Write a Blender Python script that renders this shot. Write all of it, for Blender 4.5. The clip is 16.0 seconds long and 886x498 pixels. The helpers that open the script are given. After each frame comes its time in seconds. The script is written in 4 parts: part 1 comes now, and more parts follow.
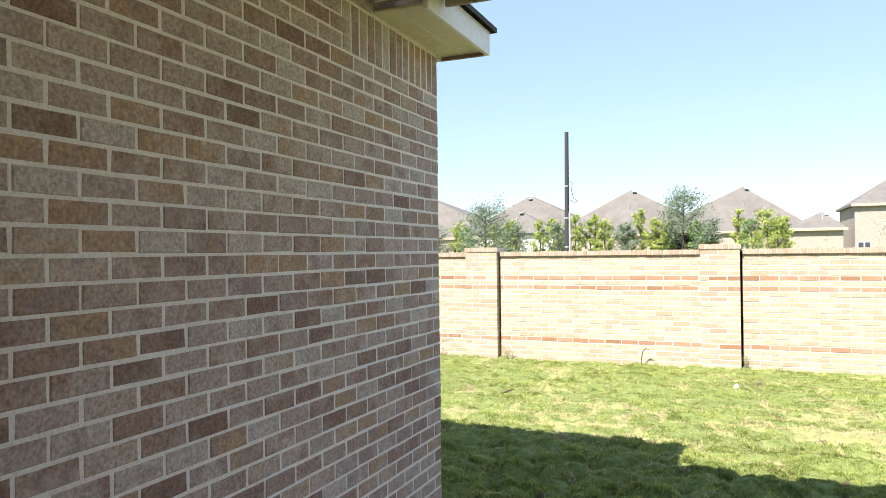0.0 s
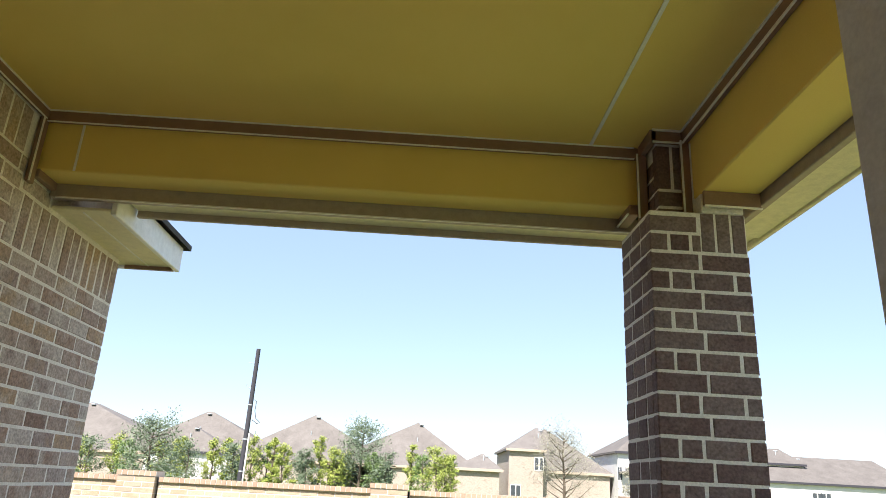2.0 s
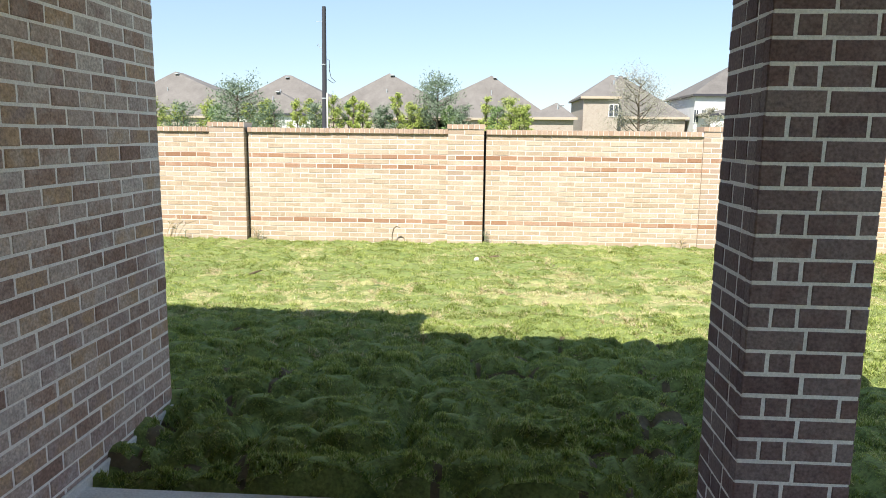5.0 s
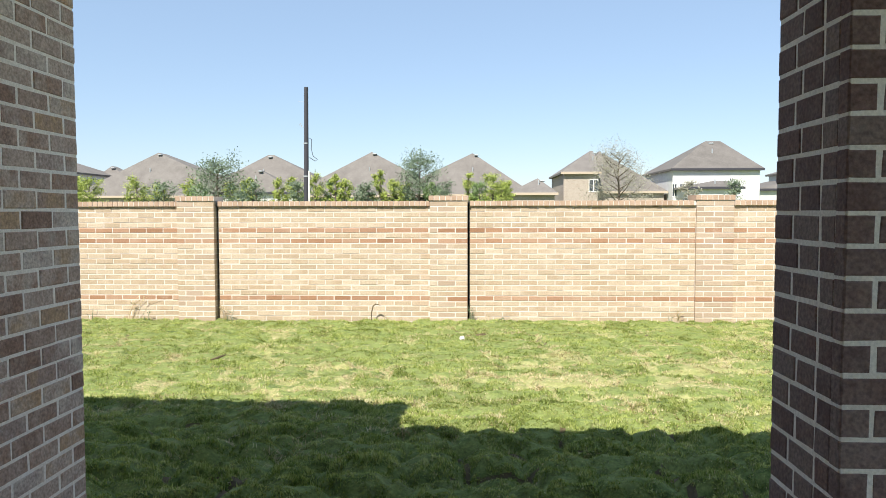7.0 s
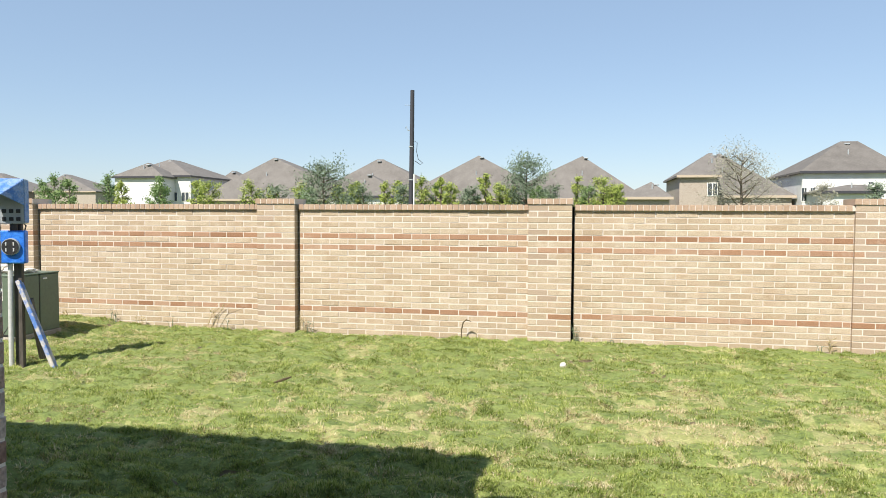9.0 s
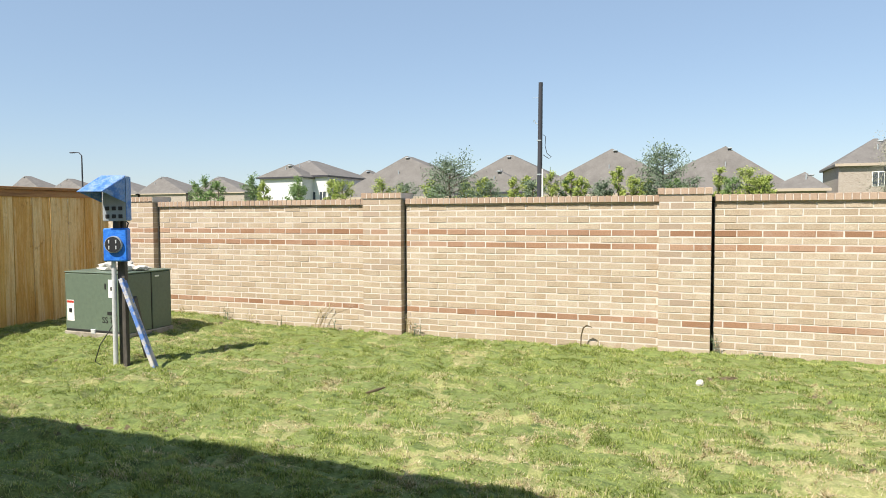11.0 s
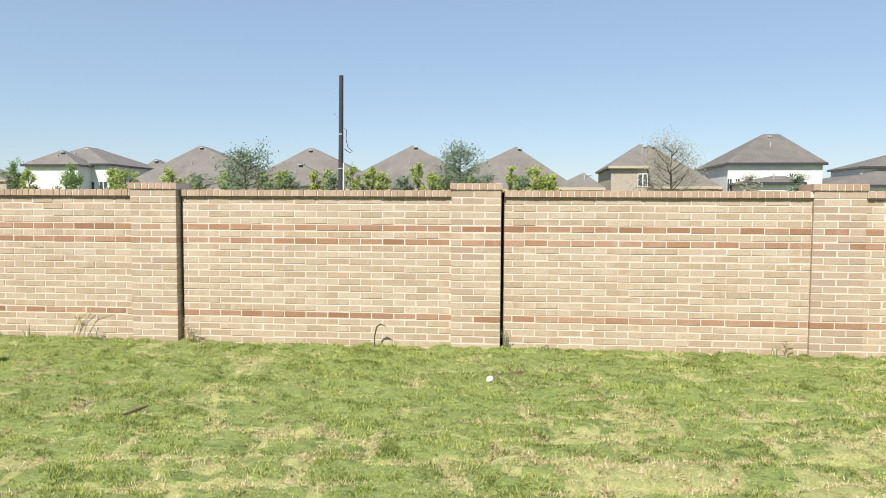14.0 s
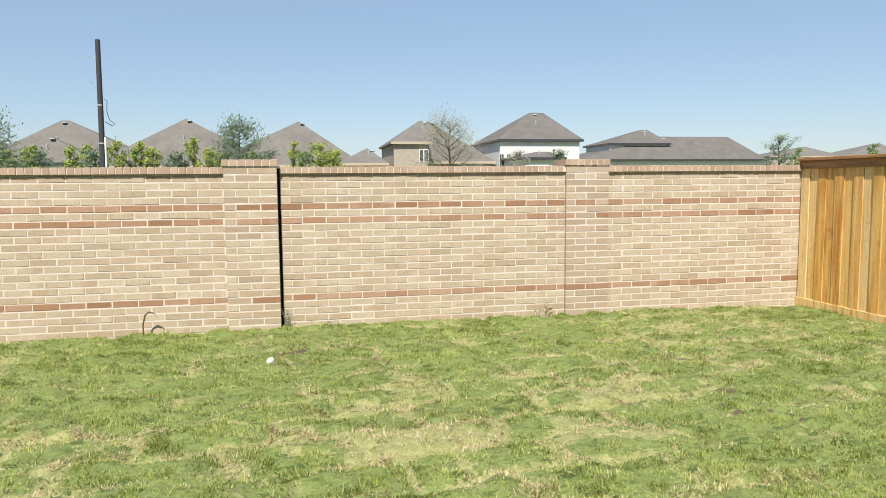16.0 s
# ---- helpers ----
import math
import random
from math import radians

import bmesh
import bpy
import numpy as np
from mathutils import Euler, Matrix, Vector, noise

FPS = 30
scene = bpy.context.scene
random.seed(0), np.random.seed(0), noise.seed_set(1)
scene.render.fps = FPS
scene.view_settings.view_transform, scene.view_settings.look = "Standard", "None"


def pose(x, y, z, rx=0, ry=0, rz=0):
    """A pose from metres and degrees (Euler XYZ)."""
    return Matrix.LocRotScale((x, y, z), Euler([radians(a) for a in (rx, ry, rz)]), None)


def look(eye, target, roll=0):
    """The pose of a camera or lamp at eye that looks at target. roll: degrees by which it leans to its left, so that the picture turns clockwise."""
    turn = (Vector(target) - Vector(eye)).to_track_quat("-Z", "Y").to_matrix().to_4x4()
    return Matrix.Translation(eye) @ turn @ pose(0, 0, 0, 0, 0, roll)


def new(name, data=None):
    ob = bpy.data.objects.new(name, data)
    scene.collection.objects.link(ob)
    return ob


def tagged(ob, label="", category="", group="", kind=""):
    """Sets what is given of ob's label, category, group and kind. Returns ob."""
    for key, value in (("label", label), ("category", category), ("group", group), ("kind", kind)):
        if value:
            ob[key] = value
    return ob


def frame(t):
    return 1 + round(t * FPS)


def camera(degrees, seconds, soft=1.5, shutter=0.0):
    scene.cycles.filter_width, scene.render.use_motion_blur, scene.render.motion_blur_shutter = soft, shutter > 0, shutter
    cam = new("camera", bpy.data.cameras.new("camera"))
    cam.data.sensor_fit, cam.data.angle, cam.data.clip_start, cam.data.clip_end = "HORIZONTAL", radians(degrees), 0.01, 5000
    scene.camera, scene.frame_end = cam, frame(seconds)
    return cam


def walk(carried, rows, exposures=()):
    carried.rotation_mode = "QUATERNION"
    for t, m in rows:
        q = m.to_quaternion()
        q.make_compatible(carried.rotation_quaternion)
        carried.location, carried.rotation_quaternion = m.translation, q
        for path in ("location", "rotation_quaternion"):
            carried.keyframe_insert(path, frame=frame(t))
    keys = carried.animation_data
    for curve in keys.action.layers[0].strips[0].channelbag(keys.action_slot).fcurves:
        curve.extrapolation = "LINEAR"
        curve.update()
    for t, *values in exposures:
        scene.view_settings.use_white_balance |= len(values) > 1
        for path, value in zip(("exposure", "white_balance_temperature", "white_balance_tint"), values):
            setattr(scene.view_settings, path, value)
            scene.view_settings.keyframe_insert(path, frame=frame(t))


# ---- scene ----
cam = camera(64.8, 16.0, soft=0.9)

PATH = [
    (0, (0.008, 0.245, 1.717), (-0.776, 2.085, 1.729), -0.7),
    (0.5, (0.001, 0.259, 1.762), (-0.702, 2.102, 2.088), 1.1),
    (1, (0.036, 0.233, 1.78), (-0.52, 2.077, 2.32), 2.7),
    (1.5, (0.072, 0.265, 1.805), (-0.207, 2.14, 2.444), 3.3),
    (2, (0.061, 0.285, 1.812), (0.107, 2.179, 2.454), 3.1),
    (2.5, (0.04, 0.304, 1.777), (0.209, 2.243, 2.236), 2.8),
    (3, (0.043, 0.31, 1.717), (0.219, 2.295, 1.882), 2.4),
    (3.5, (0.069, 0.301, 1.664), (0.16, 2.296, 1.568), 2.0),
    (4, (0.086, 0.319, 1.633), (0.032, 2.297, 1.347), 1.6),
    (4.1, (0.082, 0.323, 1.622), (-0.008, 2.297, 1.308), 1.1),
    (4.2, (0.086, 0.345, 1.626), (-0.036, 2.313, 1.292), 1.2),
    (6.3, (0.0, 0.854, 1.603), (-0.1, 2.841, 1.395), -0.1),
    (6.5, (0.023, 0.934, 1.578), (-0.072, 2.924, 1.399), -0.0),
    (7, (0.039, 1.145, 1.55), (-0.039, 3.141, 1.447), -0.1),
    (7.5, (0.018, 1.472, 1.585), (-0.034, 3.472, 1.563), -1.4),
    (8, (0.048, 1.706, 1.559), (-0.168, 3.694, 1.522), 0.8),
    (8.5, (0.105, 1.994, 1.562), (-0.238, 3.963, 1.481), 2.0),
    (9, (0.087, 2.291, 1.564), (-0.295, 4.252, 1.472), 0.3),
    (9.5, (0.092, 2.521, 1.54), (-0.412, 4.454, 1.442), -0.3),
    (10, (0.116, 2.78, 1.557), (-0.548, 4.664, 1.461), 0.1),
    (10.2, (0.116, 2.847, 1.553), (-0.584, 4.718, 1.468), 0.1),
    (12.3, (0.074, 3.518, 1.524), (-0.679, 5.364, 1.363), -0.7),
    (12.5, (0.073, 3.546, 1.524), (-0.62, 5.415, 1.36), -0.6),
    (13, (0.087, 3.56, 1.528), (-0.444, 5.482, 1.375), -0.2),
    (13.5, (0.105, 3.575, 1.528), (-0.269, 5.535, 1.395), 0.3),
    (14, (0.134, 3.567, 1.528), (-0.066, 5.553, 1.411), 0.3),
    (14.5, (0.162, 3.583, 1.532), (0.169, 5.58, 1.425), -0.0),
    (15, (0.189, 3.586, 1.535), (0.403, 5.572, 1.432), -0.4),
    (15.5, (0.232, 3.565, 1.545), (0.591, 5.528, 1.419), -0.7),
    (16, (0.228, 3.57, 1.533), (0.627, 5.521, 1.346), -0.5),
]
EXPOSURE = [(0, 1.35, 6450, 15), (0.5, 1.35, 6500, 16), (1.0, 1.4, 6550, 16), (1.5, 1.47, 6550, 18), (2.0, 1.35, 6450, 18), (2.5, 1.02, 6400, 15), (3.0, 0.80, 6500, 11), (3.5, 0.85, 6400, 12), (4.2, 1.05, 6300, 13), (7.0, 0.90, 6450, 12), (8.0, 0.70, 6500, 12), (9.0, 0.70, 6500, 12), (12.5, 0.70, 6500, 12), (16.0, 0.53, 6500, 11)]
walk(cam, [(t, look(eye, target, roll)) for t, eye, target, roll in PATH], EXPOSURE)

# ---- light ----
SUN_WAY = Vector((0.288, 0.788, -1.0)).normalized()
world = bpy.data.worlds.new("sky_world")
scene.world = world
world.use_nodes = True
wn = world.node_tree.nodes
sky = wn.new("ShaderNodeTexSky")
sky.sky_type = "NISHITA"
sky.sun_disc = False
sky.sun_elevation = math.asin(-SUN_WAY.z)
sky.sun_rotation = math.atan2(-SUN_WAY.x, -SUN_WAY.y)
sky.air_density, sky.dust_density, sky.ozone_density = 1.0, 0.35, 1.5
wn["Background"].inputs[1].default_value = 0.092
haze = wn.new("ShaderNodeMix")
haze.data_type = "RGBA"
haze.inputs[0].default_value = 0.5
haze.inputs[7].default_value = (2.8, 3.9, 5.2, 1)
world.node_tree.links.new(sky.outputs[0], haze.inputs[6])
world.node_tree.links.new(haze.outputs[2], wn["Background"].inputs[0])
sun_data = bpy.data.lights.new("sun", "SUN")
sun_data.energy, sun_data.angle, sun_data.color = 5.0, radians(0.53), (1.0, 0.94, 0.83)
sun = new("sun", sun_data)
sun.matrix_world = look(Vector((0, 0, 20)) - SUN_WAY * 40, Vector((0, 0, 20)))

# ---- materials ----


def material(name, colors, scale=6.0, rough=0.8, bump=0.0, bump_scale=60.0, pick="", spread=0.0, stretch=(1, 1, 1), metal=0.0, fine=0.25, stains=None):
    """colors: the tones a noise runs through. pick: 'object' or 'island' for tones chosen piece by piece, mixed with the noise by spread."""
    m = bpy.data.materials.new(name)
    m.use_nodes = True
    n, link = m.node_tree.nodes, m.node_tree.links.new
    shader = n["Principled BSDF"]
    shader.inputs["Roughness"].default_value = rough
    shader.inputs["Metallic"].default_value = metal
    where = n.new("ShaderNodeTexCoord")
    if pick == "object":
        geo = n.new("ShaderNodeNewGeometry")
        source = geo.outputs["Position"]
    else:
        source = where.outputs["Object"]
    mapping = n.new("ShaderNodeMapping")
    mapping.inputs["Scale"].default_value = stretch
    link(source, mapping.inputs[0])
    big = n.new("ShaderNodeTexNoise")
    big.inputs["Scale"].default_value, big.inputs["Detail"].default_value, big.inputs["Roughness"].default_value = scale, 6, 0.65
    link(mapping.outputs[0], big.inputs["Vector"])
    value = big.outputs[0]
    if pick:
        if pick == "object":
            rnd = n.new("ShaderNodeObjectInfo").outputs["Random"]
        else:
            rnd = n.new("ShaderNodeNewGeometry").outputs["Random Per Island"]
        mix = n.new("ShaderNodeMix")
        mix.inputs[0].default_value = spread
        link(value, mix.inputs[2])
        link(rnd, mix.inputs[3])
        value = mix.outputs[0]
    ramp = n.new("ShaderNodeValToRGB")
    while len(ramp.color_ramp.elements) < len(colors):
        ramp.color_ramp.elements.new(0.5)
    lo, hi = (0.32, 0.68) if not pick else (0.12 + 0.2 * (1 - spread), 0.88 - 0.2 * (1 - spread))
    for i, (e, c) in enumerate(zip(ramp.color_ramp.elements, colors)):
        e.position = lo + (hi - lo) * i / max(1, len(colors) - 1)
        e.color = (*c, 1)
    link(value, ramp.inputs[0])
    small = n.new("ShaderNodeTexNoise")
    small.inputs["Scale"].default_value, small.inputs["Detail"].default_value = bump_scale, 5
    link(mapping.outputs[0], small.inputs["Vector"])
    shade = n.new("ShaderNodeMapRange")
    shade.inputs[1].default_value, shade.inputs[2].default_value = 0.25, 0.75
    shade.inputs[3].default_value, shade.inputs[4].default_value = 1 - fine, 1 + fine
    link(small.outputs[0], shade.inputs[0])
    mul = n.new("ShaderNodeVectorMath")
    mul.operation = "SCALE"
    link(ramp.outputs[0], mul.inputs[0])
    link(shade.outputs[0], mul.inputs["Scale"])
    out = mul.outputs[0]
    if stains:
        color, size, threshold, amount = stains
        blot = n.new("ShaderNodeTexNoise")
        blot.inputs["Scale"].default_value, blot.inputs["Detail"].default_value, blot.inputs["Roughness"].default_value = size, 8, 0.7
        link(source, blot.inputs["Vector"])
        cut = n.new("ShaderNodeMapRange")
        cut.inputs[1].default_value, cut.inputs[2].default_value = threshold, threshold + 0.12
        cut.inputs[4].default_value = amount
        link(blot.outputs[0], cut.inputs[0])
        over = n.new("ShaderNodeMix")
        over.data_type = "RGBA"
        link(cut.outputs[0], over.inputs[0])
        link(out, over.inputs[6])
        over.inputs[7].default_value = (*color, 1)
        out = over.outputs[2]
    link(out, shader.inputs["Base Color"])
    if bump:
        b = n.new("ShaderNodeBump")
        b.inputs["Strength"].default_value, b.inputs["Distance"].default_value = bump, 0.004
        link(small.outputs[0], b.inputs["Height"])
        link(b.outputs[0], shader.inputs["Normal"])
    return m


def plain(name, color, rough=0.6, metal=0.0, bump=0.15, scale=25.0):
    a = tuple(min(1, c * 0.9) for c in color)
    return material(name, [a, color, tuple(min(1, c * 1.08) for c in color)], scale, rough, bump, 180, metal=metal, fine=0.08)


HOUSE_TONES = [(0.26, 0.165, 0.13), (0.40, 0.30, 0.255), (0.46, 0.37, 0.325), (0.33, 0.215, 0.165), (0.50, 0.415, 0.365), (0.43, 0.295, 0.19), (0.34, 0.25, 0.225), (0.53, 0.46, 0.415)]
# Column brick set darker than the house's; its shade is in the tone.
SHADED_COLUMN_TONES = [(0.12, 0.070, 0.070), (0.20, 0.140, 0.134), (0.15, 0.090, 0.086), (0.23, 0.172, 0.162), (0.175, 0.105, 0.096), (0.21, 0.155, 0.150)]
M_HBRICK = material("house_brick", HOUSE_TONES, 9, 0.92, 0.5, 90, "object", 0.66, fine=0.42, stains=((0.46, 0.425, 0.39), 5.0, 0.58, 0.45))
M_COLBRICK = material("column_brick", SHADED_COLUMN_TONES, 9, 0.92, 0.5, 90, "object", 0.66, fine=0.4, stains=((0.30, 0.26, 0.24), 6.0, 0.60, 0.4))
M_COLBRICK_REST = material("column_brick_rest", SHADED_COLUMN_TONES, 9, 0.92, 0.5, 90, "island", 0.66, fine=0.4)
M_HBRICK_REST = material("house_brick_rest", HOUSE_TONES, 9, 0.92, 0.5, 90, "island", 0.66, fine=0.42, stains=((0.46, 0.425, 0.39), 5.0, 0.58, 0.45))
M_HMORTAR = material("house_mortar", [(0.76, 0.71, 0.66), (0.82, 0.775, 0.73), (0.86, 0.82, 0.78)], 7, 0.95, 0.4, 120, fine=0.15)
TAN_TONES = [(0.35, 0.275, 0.19), (0.405, 0.33, 0.24), (0.43, 0.355, 0.26), (0.36, 0.275, 0.185), (0.455, 0.38, 0.285), (0.395, 0.305, 0.215)]
M_TBRICK = material("tan_brick", TAN_TONES, 4, 0.9, 0.45, 80, "object", 0.6, fine=0.25, stains=((0.54, 0.48, 0.40), 2.2, 0.58, 0.45))
M_RBRICK = material("red_brick", [(0.25, 0.135, 0.075), (0.32, 0.185, 0.11), (0.375, 0.245, 0.165), (0.29, 0.165, 0.10), (0.37, 0.255, 0.175)], 5, 0.9, 0.45, 80, "object", 0.7, fine=0.2, stains=((0.47, 0.385, 0.31), 3.0, 0.58, 0.45))
M_PBRICK = material("mauve_brick", [(0.33, 0.255, 0.185), (0.365, 0.285, 0.21), (0.395, 0.315, 0.235), (0.35, 0.265, 0.20)], 5, 0.9, 0.35, 80, "object", 0.7, fine=0.16)
M_CBRICK = material("coping_brick", [(0.32, 0.225, 0.16), (0.375, 0.27, 0.195), (0.41, 0.305, 0.225)], 5, 0.9, 0.35, 80, "object", 0.7, fine=0.16)
M_REAR = material("rear_brick", HOUSE_TONES[:6], 14, 0.92, 0.4, 90, stretch=(1, 1, 2.5), fine=0.3)
M_TMORTAR = material("tan_mortar", [(0.52, 0.46, 0.40), (0.565, 0.51, 0.45), (0.61, 0.555, 0.495)], 5, 0.95, 0.3, 120, fine=0.12)
M_CEIL = material("ceiling_paint", [(0.82, 0.60, 0.155), (0.85, 0.625, 0.17), (0.87, 0.645, 0.185)], 1.2, 0.7, 0.15, 200, fine=0.04)
M_TRIM = plain("frieze_paint", (0.28, 0.17, 0.12), 0.6)
M_EAVE = plain("eave_paint", (0.42, 0.345, 0.265), 0.6)
M_CAULK = plain("caulk", (0.86, 0.83, 0.76), 0.6)
M_FASCIA = plain("fascia_paint", (0.84, 0.83, 0.79), 0.5)
M_SOFFIT = plain("soffit_paint", (0.80, 0.73, 0.50), 0.6)
M_SHINGLE = material("shingles", [(0.05, 0.045, 0.04), (0.09, 0.08, 0.07)], 20, 0.95, 0.6, 140, fine=0.4)
M_CONCRETE = material("concrete", [(0.50, 0.48, 0.45), (0.60, 0.58, 0.55), (0.68, 0.66, 0.62)], 2.5, 0.9, 0.4, 90, fine=0.15, stains=((0.25, 0.22, 0.18), 3.0, 0.57, 0.5))
M_PAD = material("dirty_concrete", [(0.20, 0.17, 0.13), (0.30, 0.27, 0.22), (0.38, 0.35, 0.30)], 6, 0.95, 0.4, 90, fine=0.2)
M_DOOR = plain("door_paint", (0.84, 0.83, 0.81), 0.45)
M_FENCE = material("cedar", [(0.42, 0.18, 0.035), (0.66, 0.38, 0.10), (0.74, 0.49, 0.185), (0.58, 0.30, 0.065), (0.76, 0.56, 0.28), (0.64, 0.37, 0.10)], 3, 0.75, 0.4, 60, "object", 0.40, stretch=(6, 6, 0.35), fine=0.25, stains=((0.27, 0.10, 0.02), 5.0, 0.60, 0.75))
M_FENCECAP = material("cedar_cap", [(0.22, 0.10, 0.04), (0.34, 0.17, 0.065), (0.42, 0.23, 0.09)], 3, 0.75, 0.4, 60, stretch=(6, 0.5, 6), fine=0.22)
M_GREEN = plain("transformer_green", (0.115, 0.155, 0.115), 0.45)
M_BLUE = material("blue_tape", [(0.008, 0.10, 0.50), (0.02, 0.17, 0.66), (0.05, 0.24, 0.72)], 18, 0.45, 0.5, 60, fine=0.2)
M_SCUFFBLUE = material("scuffed_blue", [(0.03, 0.13, 0.44), (0.07, 0.19, 0.48), (0.20, 0.30, 0.50), (0.07, 0.18, 0.46)], 9, 0.6, 0.4, 50, fine=0.25)
M_GALV = plain("galvanized_steel", (0.58, 0.59, 0.60), 0.4, 0.15)
M_GREYBOX = plain("grey_enamel", (0.33, 0.36, 0.38), 0.5)
M_DARK = plain("dark_plastic", (0.02, 0.02, 0.022), 0.5)
M_WHITE = plain("white_label", (0.78, 0.77, 0.74), 0.5)
M_RED = plain("red_label", (0.45, 0.04, 0.03), 0.5)
M_POST = material("weathered_post", [(0.05, 0.042, 0.036), (0.085, 0.075, 0.065), (0.13, 0.115, 0.10)], 8, 0.9, 0.5, 60, stretch=(4, 4, 0.4))
M_PLANK = material("painted_plank", [(0.46, 0.44, 0.40), (0.50, 0.47, 0.42), (0.44, 0.42, 0.38)], 8, 0.85, 0.4, 60, stretch=(4, 4, 0.6), stains=((0.04, 0.16, 0.50), 9.0, 0.43, 0.9))
M_POLE = plain("dark_pole", (0.035, 0.035, 0.045), 0.8)
M_STONE = material("pale_stone", [(0.45, 0.42, 0.37), (0.62, 0.59, 0.53)], 20, 0.9, 0.5, 60)
M_BARK = material("bark", [(0.07, 0.055, 0.04), (0.15, 0.12, 0.09)], 12, 0.95, 0.6, 50, stretch=(4, 4, 0.7))
M_GROUND = material("ground", [(0.055, 0.082, 0.018), (0.11, 0.15, 0.038), (0.175, 0.215, 0.062), (0.11, 0.14, 0.036), (0.235, 0.25, 0.10)], 5.5, 0.98, 0.5, 60, fine=0.45, stretch=(1, 1.8, 1), stains=((0.31, 0.28, 0.15), 2.2, 0.60, 0.45))
M_DEAD_TURF = material("dead_turf", [(0.17, 0.19, 0.06), (0.24, 0.25, 0.095), (0.31, 0.30, 0.135)], 14, 0.98, 0.5, 70, fine=0.4, stretch=(1, 1.6, 1))
M_ROOF = [material("roof_shingle_" + w, [tuple(c * k for c in (0.125, 0.115, 0.106)), tuple(c * k for c in (0.148, 0.137, 0.126)), tuple(c * k for c in (0.172, 0.16, 0.148))], 0.7, 0.95, 0.3, 6, fine=0.14) for w, k in (("warm", 1.0), ("dark", 0.85))]
M_STUCCO = plain("white_siding", (0.60, 0.60, 0.59), 0.8, scale=0.6)
M_FARBRICK = material("far_brick", [(0.30, 0.255, 0.21), (0.38, 0.33, 0.28), (0.26, 0.21, 0.17)], 1.6, 0.95, 0, 6, stretch=(1, 1, 3), fine=0.25)
M_GLASS = plain("far_glass", (0.05, 0.06, 0.07), 0.12)


def leaf_material(name, tones):
    m = material(name, tones, 3.2, 0.6, 0, 30, "island", 0.45, fine=0.2, stretch=(1, 2, 1))
    m.node_tree.nodes["Principled BSDF"].inputs["Subsurface Weight"].default_value = 0.0
    return m


M_LEAF_DULL = leaf_material("olive_leaves", [(0.075, 0.115, 0.065), (0.12, 0.165, 0.095), (0.17, 0.215, 0.135)])
M_LEAF_YOUNG = leaf_material("yellow_green_leaves", [(0.16, 0.21, 0.035), (0.25, 0.31, 0.055), (0.34, 0.38, 0.085)])
M_LEAF_PINE = leaf_material("deep_green_leaves", [(0.08, 0.15, 0.04), (0.13, 0.21, 0.06), (0.19, 0.27, 0.085)])
M_LEAF_GREY = leaf_material("grey_twigs", [(0.19, 0.18, 0.135), (0.27, 0.26, 0.195), (0.22, 0.225, 0.145)])


def blade_material(name, tones, scale, spread):
    """Thin matt blades that let part of the light through."""
    m = material(name, tones, scale, 0.85, 0, 30, "island", spread, fine=0.15, stretch=(1, 1.8, 1))
    n, link = m.node_tree.nodes, m.node_tree.links.new
    shader = n["Principled BSDF"]
    shader.inputs["Specular IOR Level"].default_value = 0.15
    through_light = n.new("ShaderNodeBsdfTranslucent")
    link(shader.inputs["Base Color"].links[0].from_socket, through_light.inputs[0])
    mix = n.new("ShaderNodeMixShader")
    mix.inputs[0].default_value = 0.42
    link(shader.outputs[0], mix.inputs[1])
    link(through_light.outputs[0], mix.inputs[2])
    link(mix.outputs[0], n["Material Output"].inputs[0])
    return m


M_GRASS = blade_material("grass_blades", [(0.085, 0.135, 0.020), (0.165, 0.225, 0.042), (0.275, 0.34, 0.082), (0.385, 0.44, 0.135), (0.49, 0.52, 0.205), (0.62, 0.61, 0.33)], 2.4, 0.34)
M_STRAW = blade_material("dry_grass", [(0.36, 0.28, 0.14), (0.60, 0.51, 0.31), (0.77, 0.70, 0.48)], 5.0, 0.5)
M_SOIL = material("soil", [(0.075, 0.058, 0.030), (0.13, 0.10, 0.055)], 12, 0.98, 0.5, 50)

# ---- building blocks ----


def mesh_of(name, verts, faces, mat):
    me = bpy.data.meshes.new(name)
    me.from_pydata([tuple(v) for v in verts], [], faces)
    me.materials.append(mat)
    return me


def from_bm(name, bm, mat):
    me = bpy.data.meshes.new(name)
    bm.to_mesh(me)
    bm.free()
    me.materials.append(mat)
    return me


def part(name, bm, mat=None, parent=None, label=""):
    me = from_bm(name, bm, mat) if isinstance(bm, bmesh.types.BMesh) else bm
    ob = new(name, me)
    if parent:
        ob.parent = parent
    if label:
        ob["label"] = label
    return ob


def thing(name, x, y, z, rz=0, **tags):
    ob = new(name)
    ob.matrix_world = pose(x, y, z, 0, 0, rz)
    return tagged(ob, **tags)


def box(x0, x1, y0, y1, z0, z1, bevel=0.004, bm=None):
    fresh = bmesh.new()
    bmesh.ops.create_cube(fresh, size=1)
    for v in fresh.verts:
        v.co = Vector((x0 + (v.co.x + 0.5) * (x1 - x0), y0 + (v.co.y + 0.5) * (y1 - y0), z0 + (v.co.z + 0.5) * (z1 - z0)))
    if bevel:
        bmesh.ops.bevel(fresh, geom=fresh.edges[:], offset=min(bevel, 0.3 * min(x1 - x0, y1 - y0, z1 - z0)), segments=1, affect="EDGES")
    if bm is None:
        return fresh
    me = bpy.data.meshes.new("tmp")
    fresh.to_mesh(me)
    fresh.free()
    bm.from_mesh(me)
    bpy.data.meshes.remove(me)
    return bm


